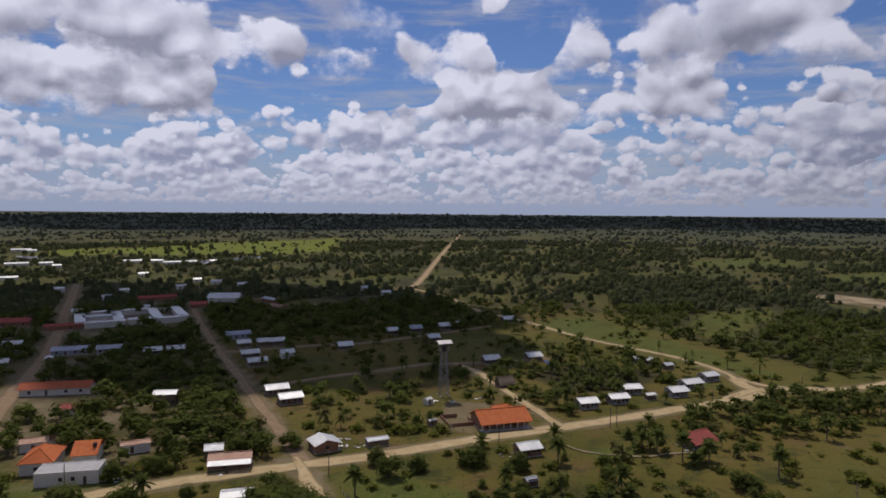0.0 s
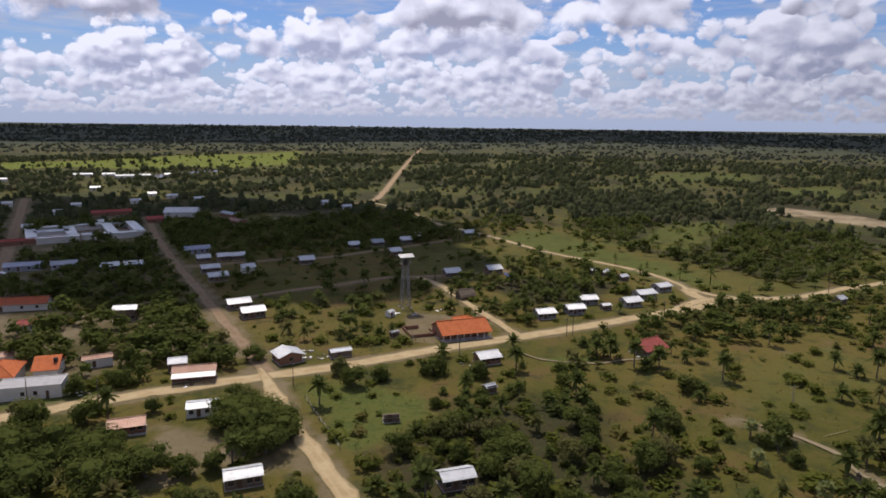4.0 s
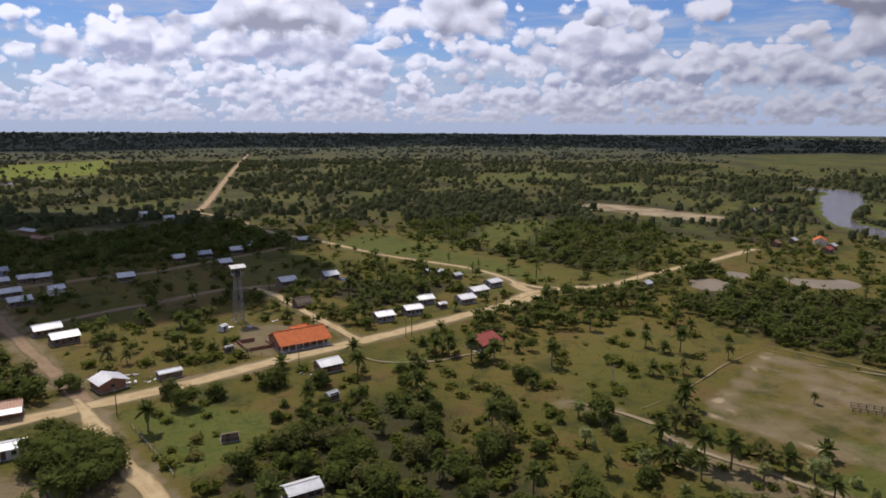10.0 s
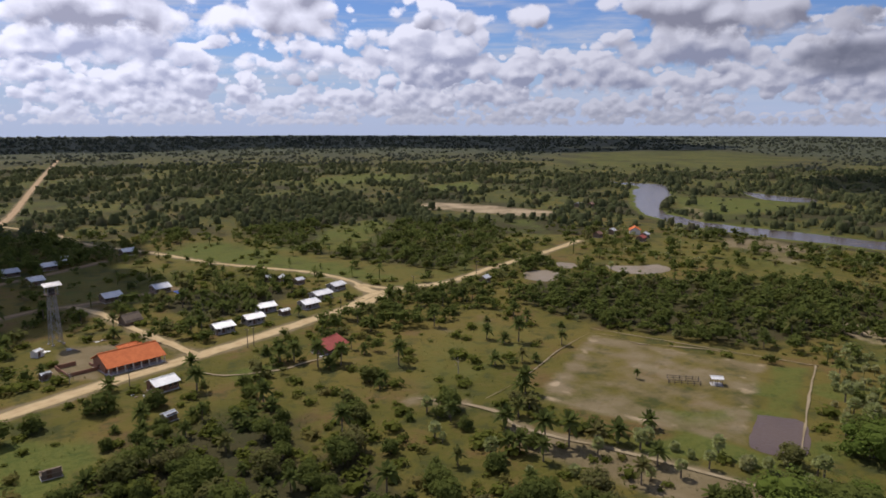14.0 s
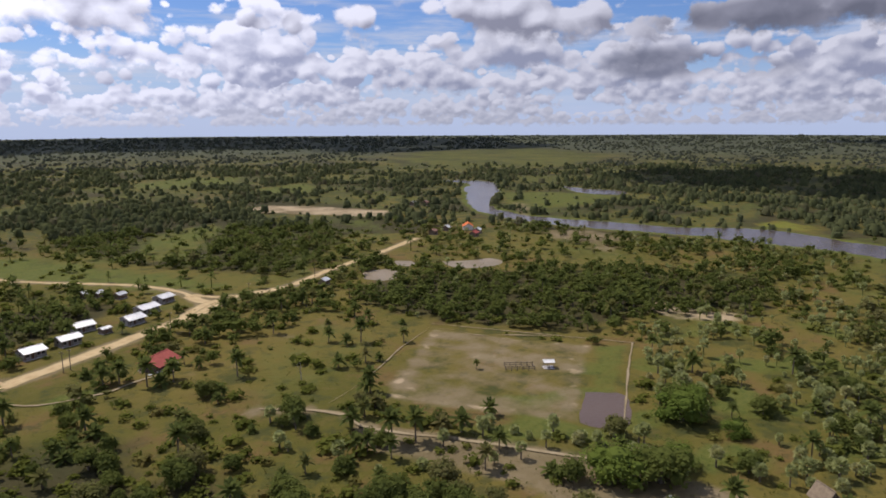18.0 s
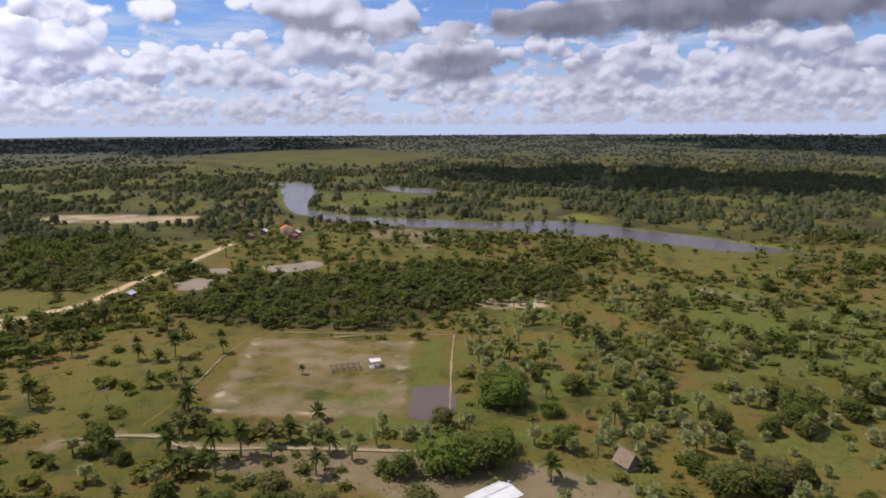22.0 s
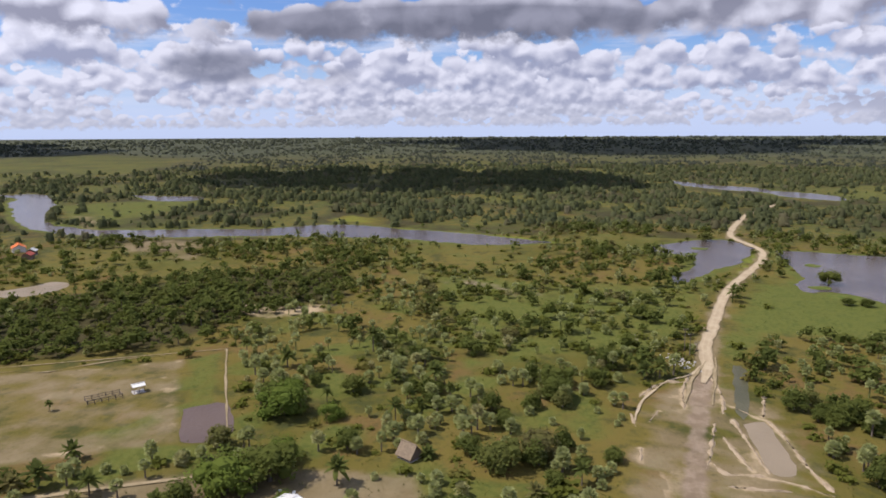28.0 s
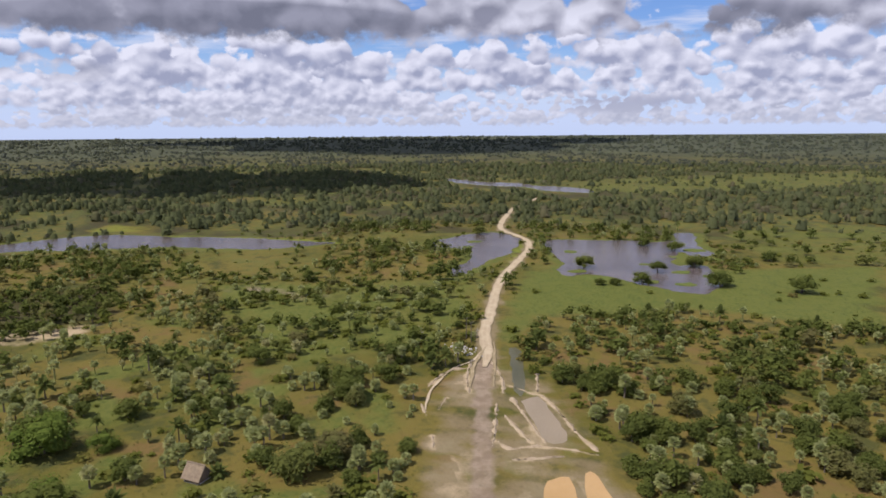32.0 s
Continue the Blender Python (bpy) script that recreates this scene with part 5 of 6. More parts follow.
for x, y, l in ((104, 313, 4.5), (98, 323, 4.0), (93, 326, 3.2)):
    house("shed", "small hut with a pale metal roof among trees", x, y, G0, l, 3.4, 2.2, 0.8, 0.3, ROOF_WHITE, TIMBER, rich=False, category="shed")
for x, y, l, ro in ((23, 322, 7.4, ROOF_WHITE), (44, 329, 7.0, ROOF_WHITE), (42, 436, 7.2, ROOF_WHITE), (-29, 393, 6.0, ROOF_WHITE), (-16, 401, 7.2, ROOF_GREY), (1, 410, 7.0, ROOF_WHITE),
                    (-5, 374, 6.0, ROOF_WHITE), (9, 424, 5.0, ROOF_WHITE), (-50, 351, 7.0, ROOF_WHITE)):
    house("house", WHITE_HOUSE, x, y, G0 - 5, l, 5.4, roof=ro, porch=0.6)
house("house", "grey-roofed house on two wings in the village", -113, 378, G0, 12.5, 7.0, roof=ROOF_BLUE, walls=PLASTER_BLUE)
for x, y, l, w in ((-103, 354, 6.2, 4.6), (-94, 358, 5.6, 5.0), (-87, 360, 6.8, 4.8), (-93, 330, 8.0, 5.2), (-85, 313, 8.2, 5.4), (-65, 267, 8.4, 6.0), (-57, 255, 8.2, 6.4), (-142, 334, 8.0, 5.0), (-132, 338, 7.8, 5.4)):
    house("house", WHITE_HOUSE, x, y, G0, l, w, roof=ROOF_WHITE, walls=TIMBER)
house("house", "two-storey timber house with a white metal roof among trees", -102, 251, G0 - 18, 7.8, 5.0, 4.6, 0.9, 0.4, ROOF_WHITE, TIMBER)
house("shed", "small house with a pale metal roof behind the rusty one", -67, 199, G0 - 10, 5.0, 4.6, 2.8, 1.1, 0.3, ROOF_WHITE, TIMBER)
house("house", "long shop with a rusty roof and a white awning", -60, 192, G0 - 13, 11.6, 5.0, 2.9, 1.1, 0.3, ROOF_RUST, BRICK)
awning = tagged(new("awning"), "white metal awning on posts along a rusty-roofed shop", "awning")
awning.matrix_basis = pose(-60, 192, 0, 0, 0, G0 - 13)
part("sheet", pitched(11.8, -5.3, 2.15, -2.86, 2.75, 0.05, 0.5), ROOF_WHITE, awning)
for u in (-5.6, -2.8, 0.0, 2.8, 5.6):
    part("post", box(u - 0.06, u + 0.06, -5.1, -4.98, 0.0, 2.16), POLE, awning)
house("house", "long house with a bluish metal roof", -182, 334, G0 - 8, 16, 6.0, roof=ROOF_BLUE, walls=PLASTER_BLUE)
house("house", "house with a grey-blue metal roof", -165, 338, G0 - 4, 11, 5.0, roof=ROOF_GREY, walls=PLASTER_BLUE)
house("shed", "small shed with a pale roof", -183, 317, G1, 4.2, 3.2, 2.2, 0.6, 0.3, ROOF_WHITE, TIMBER, rich=False, category="shed")
house("house", WHITE_HOUSE, -199, 306, G0, 6.5, 5.0)
house("house", WHITE_HOUSE, -218, 346, G0, 8.0, 5.0)
house("house", "long low building with a red roof", -258, 408, G0 - 12, 22, 8.0, 3.2, 1.8, 0.5, ROOF_RED, BRICK)
house("house", "long building under an orange clay-tile roof among trees", -150, 265, G0 - 14, 25, 7.0, 3.0, 1.7, 0.6, TILE_OLD, PLASTER)
house("house", "small house with a red roof", -131, 239, G0, 5.6, 5.0, 2.6, 1.1, 0.4, ROOF_RED, PLASTER)
house("house", "low house with a rusty red roof and pale sheet", -66, 158, G0 - 8, 8.0, 4.6, 2.6, 0.8, 0.3, ROOF_RUST, BRICK, porch=0.8)
house("house", "white-roofed house half hidden by a large tree", -51, 168, G0 - 12, 7.4, 5.2, 2.5, 0.6, 0.3, ROOF_WHITE, PLASTER)
house("house", "house with a white metal roof under trees", -33, 133, G0 - 8, 7.2, 4.6, 2.6, 0.8, 0.4, ROOF_WHITE, TIMBER)
house("house", "house with a pale grey metal roof in thick bush", 11, 131, G0 - 10, 6.8, 4.6, 2.6, 0.9, 0.4, ROOF_WHITE, TIMBER)
house("house", "house with a faded red roof among palms", 80, 213, G0 + 4, 9.6, 6.0, 2.7, 1.5, 0.6, ROOF_RED, TIMBER, porch=1.6)
house("house", "thatched brown hut on the grass", 26, 280, G0, 6.4, 5.0, 2.0, 2.2, 0.6, THATCH, TIMBER, rich=False)
house("hut", "small hut with a steep grey thatched roof", 143, 38, 60, 3.8, 3.4, 1.6, 2.1, 0.6, THATCH, TIMBER, rich=False, category="hut")
house("house", "house with a bluish white metal roof beside a bare yard", 113, 56, -20, 8.8, 6.0, 2.6, 0.6, 0.5, ROOF_WHITE, TIMBER)
house("shelter", "small white-roofed shelter on the sports field", 167, 125, -40, 3.0, 2.6, 2.2, 0.4, 0.3, ROOF_WHITE, TIMBER, open_shed=True, category="shelter")
house("house", "small white-roofed hut beside the road", 184, 272, G0, 4.8, 3.8, 2.2, 1.0, 0.3, ROOF_WHITE, TIMBER, rich=False)
house("house", "orange clay-tiled house near the river", 360, 345, G0 + 20, 10, 7, 3.0, 2.0, 0.6, TILE, PLASTER)
for x, y, l, ro in ((340, 320, 7, ROOF_RED), (352, 328, 5, ROOF_WHITE), (326, 346, 5.5, ROOF_RUST), (436, 490, 7, ROOF_WHITE), (446, 484, 6, ROOF_RUST), (345, 352, 5, ROOF_WHITE)):
    house("house", "small riverside house with a worn metal roof", x, y, G0, l, 4.5, roof=ro, walls=TIMBER, rich=False)
house("shed", "small dark plank shed in the grass", -3, 162, G0 - 18, 3.8, 2.4, 1.3, 0.4, 0.25, THATCH, TIMBER, rich=False, category="shed")
house("shed", "dark little shed with white sheets on it", 24, 180, G0, 3.0, 2.6, 1.8, 0.5, 0.3, ROOF_GREY, TIMBER, rich=False, category="shed")
house("shed", "small white-roofed pump shed below the tower", -5, 254, G0 + 20, 2.8, 2.4, 2.0, 0.5, 0.2, ROOF_WHITE, PLASTER, rich=False, category="shed")
house("shed", "little pale-roofed shed beside the school", -3, 229, G0, 2.8, 1.8, 1.9, 0.3, 0.2, ROOF_GREY, TIMBER, rich=False, category="shed")
for x, y, l, w in ((-624, 1018, 26, 9), (-600, 1000, 16, 8), (-490, 790, 24, 8), (-462, 800, 14, 7), (-433, 770, 9, 6), (-379, 840, 20, 8), (-352, 846, 14, 7), (-325, 825, 20, 9), (-306, 836, 12, 9), (-283, 850, 10, 6), (-301, 690, 9, 5), (-230, 643, 7, 5), (-207, 627, 9, 5), (-178, 609, 8, 5), (-317, 565, 9, 5), (-408, 644, 16, 6), (-138, 731, 8, 5),
                   (-225, 590, 8, 5), (-260, 560, 7, 5), (-66, 590, 8, 6), (-46, 560, 7, 5), (-75, 330, 6, 5), (-240, 450, 7, 5), (-255, 520, 6, 5), (-205, 470, 7, 5)):
    house("house", "distant village house with a pale metal roof", x, y, G0, l, w, 3.0, 1.2, 0.4, ROOF_WHITE, PLASTER, rich=False)

# the school: clay-tiled, with a post veranda along the road and a hipped rear wing
school = tagged(new("school"), "low school with an orange clay-tile roof and white-posted veranda", "school")
school.matrix_basis = pose(20.5, 229.5, 0, 0, 0, 17)
CLEAR.append((20, 234, 13.5))
part("floor", box(-9.0, 9.0, -5.2, 7.0, -0.05, 0.16), CONCRETE, school)
boxed(school, 17.4, 9.0, 3.0, BRICK, 0, 2.3, [(u - 0.5, u + 0.5, 0.16, 2.2) for u in (-6, -1, 4)] + [(u - 0.7, u + 0.7, 1.0, 2.2) for u in (-3.6, 1.4, 6.6)])
for u in (-6, -1, 4):
    part("door", box(u - 0.5, u + 0.5, -2.26, -2.2, 0.16, 2.2), DOOR, school)
for u in (-3.6, 1.4, 6.6):
    window(school, "x", -2.2, u - 0.7, u + 0.7, 1.0, 2.2, -1)
part("roof", pitched(18.6, -5.4, 2.5, 1.6, 5.6, 0.12, 0.42), TILE, school)
part("roof", pitched(18.6, 7.6, 2.7, 1.6, 5.6, 0.12, 0.42), TILE, school)
part("ridge_tiles", box(-9.3, 9.3, 1.42, 1.78, 5.64, 5.78), TILE, school)
for at in (-8.6, 8.6):
    bm = bmesh.new()
    v = [bm.verts.new((at + e, yy, zz)) for e in (-0.1, 0.1) for yy, zz in ((-2.2, 3.0), (6.8, 3.0), (1.6, 5.4))]
    for f in ((0, 1, 2), (5, 4, 3), (0, 3, 4, 1), (1, 4, 5, 2), (2, 5, 3, 0)):
        bm.faces.new([v[k] for k in f])
    part("gable", bm, BRICK, school)
for i in range(8):
    u = -8.7 + 17.4 * i / 7
    part("post", box(u - 0.13, u + 0.13, -5.05, -4.79, 0.1, 2.6), PLASTER, school)
boxed(school, 7.0, 5.0, 3.0, BRICK, 4.8, 9.2)
hipped(school, 7.0, 7.5, 3.05, 1.7, 0.6, TILE, 4.8, 8.6, 2.6)

# houses in the near corner of the village
manse = tagged(new("house"), "big white house with an orange hipped clay-tile roof", "house")
manse.matrix_basis = pose(-112.4, 190, 0, 0, 0, 104)
CLEAR.append((-112.5, 191, 10.5))
boxed(manse, 12, 8.0, 3.4, PLASTER)
hipped(manse, 12, 8.0, 3.4, 2.7, 0.6, TILE)
second = tagged(new("house"), "house under an orange clay-tile roof with a dark vent", "house")
second.matrix_basis = pose(-102.4, 195.5, 0, 0, 0, 14)
CLEAR.append((-102.5, 194, 8))
boxed(second, 6.2, 9, 3.2, PLASTER)
part("roof", pitched(7.2, -5.1, 3.1, 1.0, 5.6, 0.12, 0.42), TILE, second)
part("roof", pitched(7.2, 5.1, 3.1, 1.0, 5.6, 0.12, 0.42), TILE, second)
part("chimney", box(1.8, 2.8, -2.2, -1.2, 4.0, 5.5), GAP, second)
depot = tagged(new("house"), "long whitewashed flat-roofed building with small dark windows", "building")
depot.matrix_basis = pose(-99.6, 181, 0, 0, 0, 13)
CLEAR.append((-100.4, 182.1, 11))
openings = [(u - 0.5, u + 0.5, 1.2, 2.3) for u in (-1.5, 1.5)] + [(4.0, 4.8, 0.0, 2.2)]
boxed(depot, 15.7, 7.5, 3.6, PLASTER, 0, 0, openings)
for u0, u1, z0, z1 in openings[:2]:
    window(depot, "x", -3.75, u0, u1, z0, z1, -1)
part("door", box(4.0, 4.8, -3.78, -3.72, 0.0, 2.2), DOOR, depot)
part("roof", box(-7.7, 7.7, -3.65, 3.65, 3.42, 3.56), CONCRETE, depot, "stained flat concrete roof")
for dims in ((-7.9, 7.9, -3.88, -3.62, 3.6, 3.74), (-7.9, 7.9, 3.62, 3.88, 3.6, 3.74), (-7.9, -7.6, -3.62, 3.62, 3.6, 3.74), (7.6, 7.9, -3.62, 3.62, 3.6, 3.74)):
    part("parapet", box(*dims), PLASTER, depot)
part("gate", box(7.95, 9.3, -3.0, -2.85, -0.05, 2.4), PLASTER, depot)
house("shed", "flat-roofed annexe with a rusty roof behind the tiled houses", -92, 203, G0, 8, 4, 2.8, 0.4, 0.3, ROOF_RUST, PLASTER, rich=False, category="shed")
house("house", "low house with a rusty roof behind the tiled ones", -122, 204, G0, 9, 4, 2.8, 0.9, 0.3, ROOF_RUST, PLASTER, rich=False)

# the walled market: white roofs round courts
COURT = plain("court_earth", (0.20, 0.15, 0.10), (0.25, 0.19, 0.13), (0.11, 0.085, 0.055), 0.3)
market = tagged(new("market"), "white-roofed market buildings round open courts", "market")
market.matrix_basis = pose(-197, 433, 0, 0, 0, G0 + 3)
CLEAR.append((-197, 433, 12))
for cx in (-30, -18, -6, 6, 18, 30):
    CLEAR.append((-197 + cx * math.cos(radians(G0 + 3)), 433 + cx * math.sin(radians(G0 + 3)), 17))
bm = bmesh.new()
slab(bm, -31, 31, -22, 24, -0.1, 0.14)
part("paving", bm, COURT, market, "bare earth courts")
for l, w, cx, cy, ro in ((62, 5, 0, 22, ROOF_WHITE), (5, 40, -29, 0, ROOF_WHITE), (22, 6, -16, -20, ROOF_WHITE), (5, 32, -8, 2, ROOF_WHITE), (5, 40, 29, 0, ROOF_WHITE), (5, 36, 14, 1, ROOF_WHITE),
                         (14, 6, 4, -18, ROOF_WHITE), (18, 8, -18, 4, ROOF_GREY), (16, 5, 21, -20, ROOF_WHITE)):
    bm = bmesh.new()
    slab(bm, cx - l / 2, cx + l / 2, cy - w / 2, cy + w / 2, 0.0, 3.4)
    part("wall", bm, PLASTER, market)
    bm = bmesh.new()
    slab(bm, cx - l / 2 - 0.5, cx + l / 2 + 0.5, cy - w / 2 - 0.5, cy + w / 2 + 0.5, 3.4, 3.62)
    part("roof", bm, ro, market)
house("house", "long reddish row of brick rooms", -214, 402, G0 + 3, 36, 4.0, 2.8, 0.9, 0.4, ROOF_RED, BRICK, rich=False)
house("house", "long row with a dull red roof", -216, 519, G0 + 2, 27, 6.0, 3.0, 1.4, 0.4, ROOF_RED, BRICK, rich=False)
house("hall", "large hall with a broad pale metal roof", -163, 514, G0 - 20, 22, 15, 4.5, 2.6, 0.8, ROOF_WHITE, PLASTER, category="hall", rich=False)
house("house", "square house with a red roof", -174, 488, G0, 10, 9, 2.8, 1.6, 0.5, ROOF_RED, BRICK, rich=False)
house("house", "row of rooms with a pale roof and brick front", -128, 512, G1 + 20, 17, 6, 3.2, 1.0, 0.5, ROOF_GREY, BRICK, rich=False)
house("house", "row of rooms with a brown roof", -115, 478, G1 + 20, 14, 6, 3.2, 1.0, 0.5, ROOF_RUST, BRICK, rich=False)

# the water tower: a steel lattice with a roofed tank platform
tower = tagged(new("water_tower"), "tall steel lattice water tower with a roofed platform", "tower")
tower.matrix_basis = pose(0.8, 266, 0, 0, 0, 20)
CLEAR.append((1, 266, 4))
LEVELS = [0.0, 3.2, 6.4, 9.6, 12.6, 15.4, 17.6]
half = lambda z: 1.75 - 0.75 * z / 17.6
corner = lambda z, k: Vector(((1, 1, -1, -1)[k] * half(z), (1, -1, -1, 1)[k] * half(z), z))
for k in range(4):
    part("leg", bar(corner(0, k), corner(17.6, k), 0.17), STEEL, tower)
    for a, b in zip(LEVELS, LEVELS[1:]):
        part("brace", bar(corner(a, k), corner(b, (k + 1) % 4), 0.085), STEEL, tower)
        part("brace", bar(corner(b, k), corner(a, (k + 1) % 4), 0.085), STEEL, tower)
        part("ring_bar", bar(corner(b, k), corner(b, (k + 1) % 4), 0.09), STEEL, tower)
    part("footing", box(*(sorted((corner(0, k).x - 0.4, corner(0, k).x + 0.4))), *(sorted((corner(0, k).y - 0.4, corner(0, k).y + 0.4))), -0.1, 0.35), CONCRETE, tower)
    part("post", bar(corner(17.6, k) * 1.0 + Vector(((1, 1, -1, -1)[k] * 0.5, (1, -1, -1, 1)[k] * 0.5, 0.1)), Vector(((1, 1, -1, -1)[k] * 1.5, (1, -1, -1, 1)[k] * 1.5, 21.3)), 0.16), STEEL, tower)
part("platform", box(-2.0, 2.0, -2.0, 2.0, 17.6, 17.78), TIMBER, tower)
bm = bmesh.new()
bmesh.ops.create_cone(bm, cap_ends=True, segments=20, radius1=1.15, radius2=1.15, depth=1.9, matrix=Matrix.Translation((0, 0, 18.75)))
part("tank", bm, GAP, tower, "dark round water tank")
for k in range(4):
    a, b = Vector(((1, 1, -1, -1)[k] * 1.9, (1, -1, -1, 1)[k] * 1.9, 18.7)), Vector(((1, -1, -1, 1)[k] * 1.9, (-1, -1, 1, 1)[k] * 1.9, 18.7))
    part("railing", bar(a, b, 0.08), STEEL, tower)
part("roof", pitched(6.0, -2.4, 20.9, 0, 21.9, 0.08, 0.5), STEEL, tower)
part("roof", pitched(6.0, 2.4, 20.9, 0, 21.9, 0.08, 0.5), STEEL, tower)
part("ladder", bar((1.3, -1.9, 0), (0.6, -1.15, 17.6), 0.16), STEEL, tower)

# blue sheet at a house
sheet = bmesh.new()
slab(sheet, -2.6, 2.6, -1.8, 1.8, 2.0, 2.08)
tarp = tagged(new("tarpaulin"), "bright blue tarpaulin stretched over posts", "tarpaulin")
tarp.matrix_basis = pose(50.5, 316, 0, 6, 3, 20)
CLEAR.append((50.5, 314, 5.5))
part("sheet", sheet, TARP, tarp)
for u, v in ((-2.5, -1.7), (2.5, -1.7), (2.5, 1.7), (-2.5, 1.7)):
    part("post", box(u - 0.05, u + 0.05, v - 0.05, v + 0.05, -0.3, 2.0), POLE, tarp)


def power_pole(x, y, rot, tall, arms):
    p = tagged(new("power_pole"), "weathered wooden power pole with a crossarm", "pole", "poles along the road")
    p.matrix_basis = pose(x, y, 0, 0, 0, rot)
    bm = bmesh.new()
    bmesh.ops.create_cone(bm, cap_ends=True, segments=8, radius1=0.15, radius2=0.10, depth=tall, matrix=Matrix.Translation((0, 0, tall / 2 - 0.1)))
    part("shaft", bm, POLE, p)
    for k in range(arms):
        part("crossarm", box(-0.9, 0.9, -0.06, 0.06, tall - 0.6 - 0.7 * k, tall - 0.48 - 0.7 * k), POLE, p)
        for u in (-0.8, 0.0, 0.8):
            part("insulator", box(u - 0.05, u + 0.05, -0.05, 0.05, tall - 0.48 - 0.7 * k, tall - 0.32 - 0.7 * k), PLASTER, p)


for x, y, t in ((-31, 186, 7), (-98, 175, 7), (-80, 175, 7), (57, 228, 7), (59.4, 229, 7), (100, 250, 7), (18, 210, 7), (-112, 168, 6.5), (145, 273, 7), (190, 289, 7), (229, -35, 8), (234, -34, 8)):
    power_pole(x, y, GRID + 90, t, 1)

# the sports field's corral of rough rails
corral = tagged(new("corral"), "low corral of dark wooden rails on the field", "fence")
corral.matrix_basis = pose(160, 131, 0, 0, 0, -42)
for i in range(6):
    for v in (-2.0, 2.0):
        part("post", box(-4.5 + 1.8 * i - 0.09, -4.5 + 1.8 * i + 0.09, v - 0.09, v + 0.09, -0.1, 1.5), POLE, corral)
for v in (-2.0, 2.0):
    for z in (0.6, 1.2):
        part("rail", box(-4.6, 4.6, v - 0.05, v + 0.05, z - 0.08, z + 0.08), POLE, corral)
for u in (-4.5, 4.5):
    part("rail", box(u - 0.05, u + 0.05, -2.0, 2.0, 0.9, 1.05), POLE, corral)

# ---- trees that stand out ----
BIG = [(-85, 143, 2.0, LEAF), (-77, 146, 1.9, LEAF), (-66, 141, 2.0, LEAF), (-54, 136, 1.7, LEAF), (-61, 129, 2.0, LEAF), (-75, 129, 2.2, LEAF), (-90, 132, 2.0, LEAF), (174, 81, 1.2, LEAF_BRIGHT), (218, 36, 1.3, LEAF), (210, 52, 1.2, LEAF), (214, -8, 1.5, LEAF), (193, 7, 1.6, LEAF), (142, 17, 1.7, LEAF), (149, 9, 1.5, LEAF), (160, 63, 1.1, LEAF_BRIGHT), (236, 25, 1.2, LEAF),
       (-36, 153, 2.1, LEAF), (-42, 160, 1.9, LEAF), (-31, 146, 1.7, LEAF), (-28, 153, 1.5, LEAF), (-40, 168, 1.2, LEAF), (-34, 164, 1.5, LEAF), (-29, 160, 1.4, LEAF), (-79, 187, 1.2, LEAF), (9, 194, 1.35, LEAF), (160, 77, 2.15, LEAF_BRIGHT), (121, 72, 2.1, LEAF_BRIGHT), (127, 65, 2.2, LEAF), (136, 66, 1.3, LEAF_BRIGHT), (119, 58, 0.7, LEAF_BRIGHT),
       (470, -78, 1.5, LEAF), (349, -114, 1.7, LEAF), (333, -148, 1.5, LEAF), (309, -130, 1.5, LEAF), (308, -116, 0.9, LEAF), (309, -109, 0.9, LEAF), (389, -183, 1.6, LEAF), (342, -172, 1.6, LEAF), (299, -164, 2.0, LEAF), (409, -172, 1.3, LEAF), (352, -220, 1.4, LEAF), (281, -193, 1.9, LEAF),
       (-62, 205, 1.0, LEAF), (-46, 207, 1.2, LEAF), (-120, 150, 1.5, LEAF)]
for k, (x, y, s, mtl) in enumerate(BIG):
    bright_one = mtl is LEAF_BRIGHT
    r = np.random.default_rng(200 + k)
    t = plant("broadleaf_tree", "spreading tree with bright yellow-green foliage" if bright_one else "large dark green spreading tree", "broadleaf tree", "large trees",
              broad_trunk(r, 1.3, 3.0), broad_crown(r, 3.3, 0.35, 5.0, 11, 1300, 0.3), mtl)
    t.matrix_basis = pose(x, y, 0, 0, 0, k * 47) @ Matrix.Diagonal((s, s, s * 0.95, 1))
CLEAR += [(x, y, 2.0 * s) for x, y, s, _ in BIG]
TALL = [(128, 50, 1.15), (103, 136, 1.1), (96, 132, 1.2), (98, 119, 1.25), (103, 116, 1.2), (110, 114, 1.1), (114, 99, 1.0), (141, 187, 1.3), (160, 46, 1.0), (86, 142, 0.9), (71, 198, 1.2), (78, 196, 1.2), (66, 206, 1.2), (62, 208, 1.1), (24, 240, 1.0),
        (36, 214, 1.1), (-22, 172, 1.2), (48, 178, 1.1), (65, 160, 1.1), (-73, 164, 1.1), (-20, 262, 1.3), (-14, 258, 1.2), (-34, 270, 1.2), (150, 140, 0.5)]
set_down("feather", FEATHER[2:], "feather_palm", FEATHER_LABEL, "feather palms", FROND, [p[0] for p in TALL], [p[1] for p in TALL], [p[2] for p in TALL])
PROTO["feather"] = []

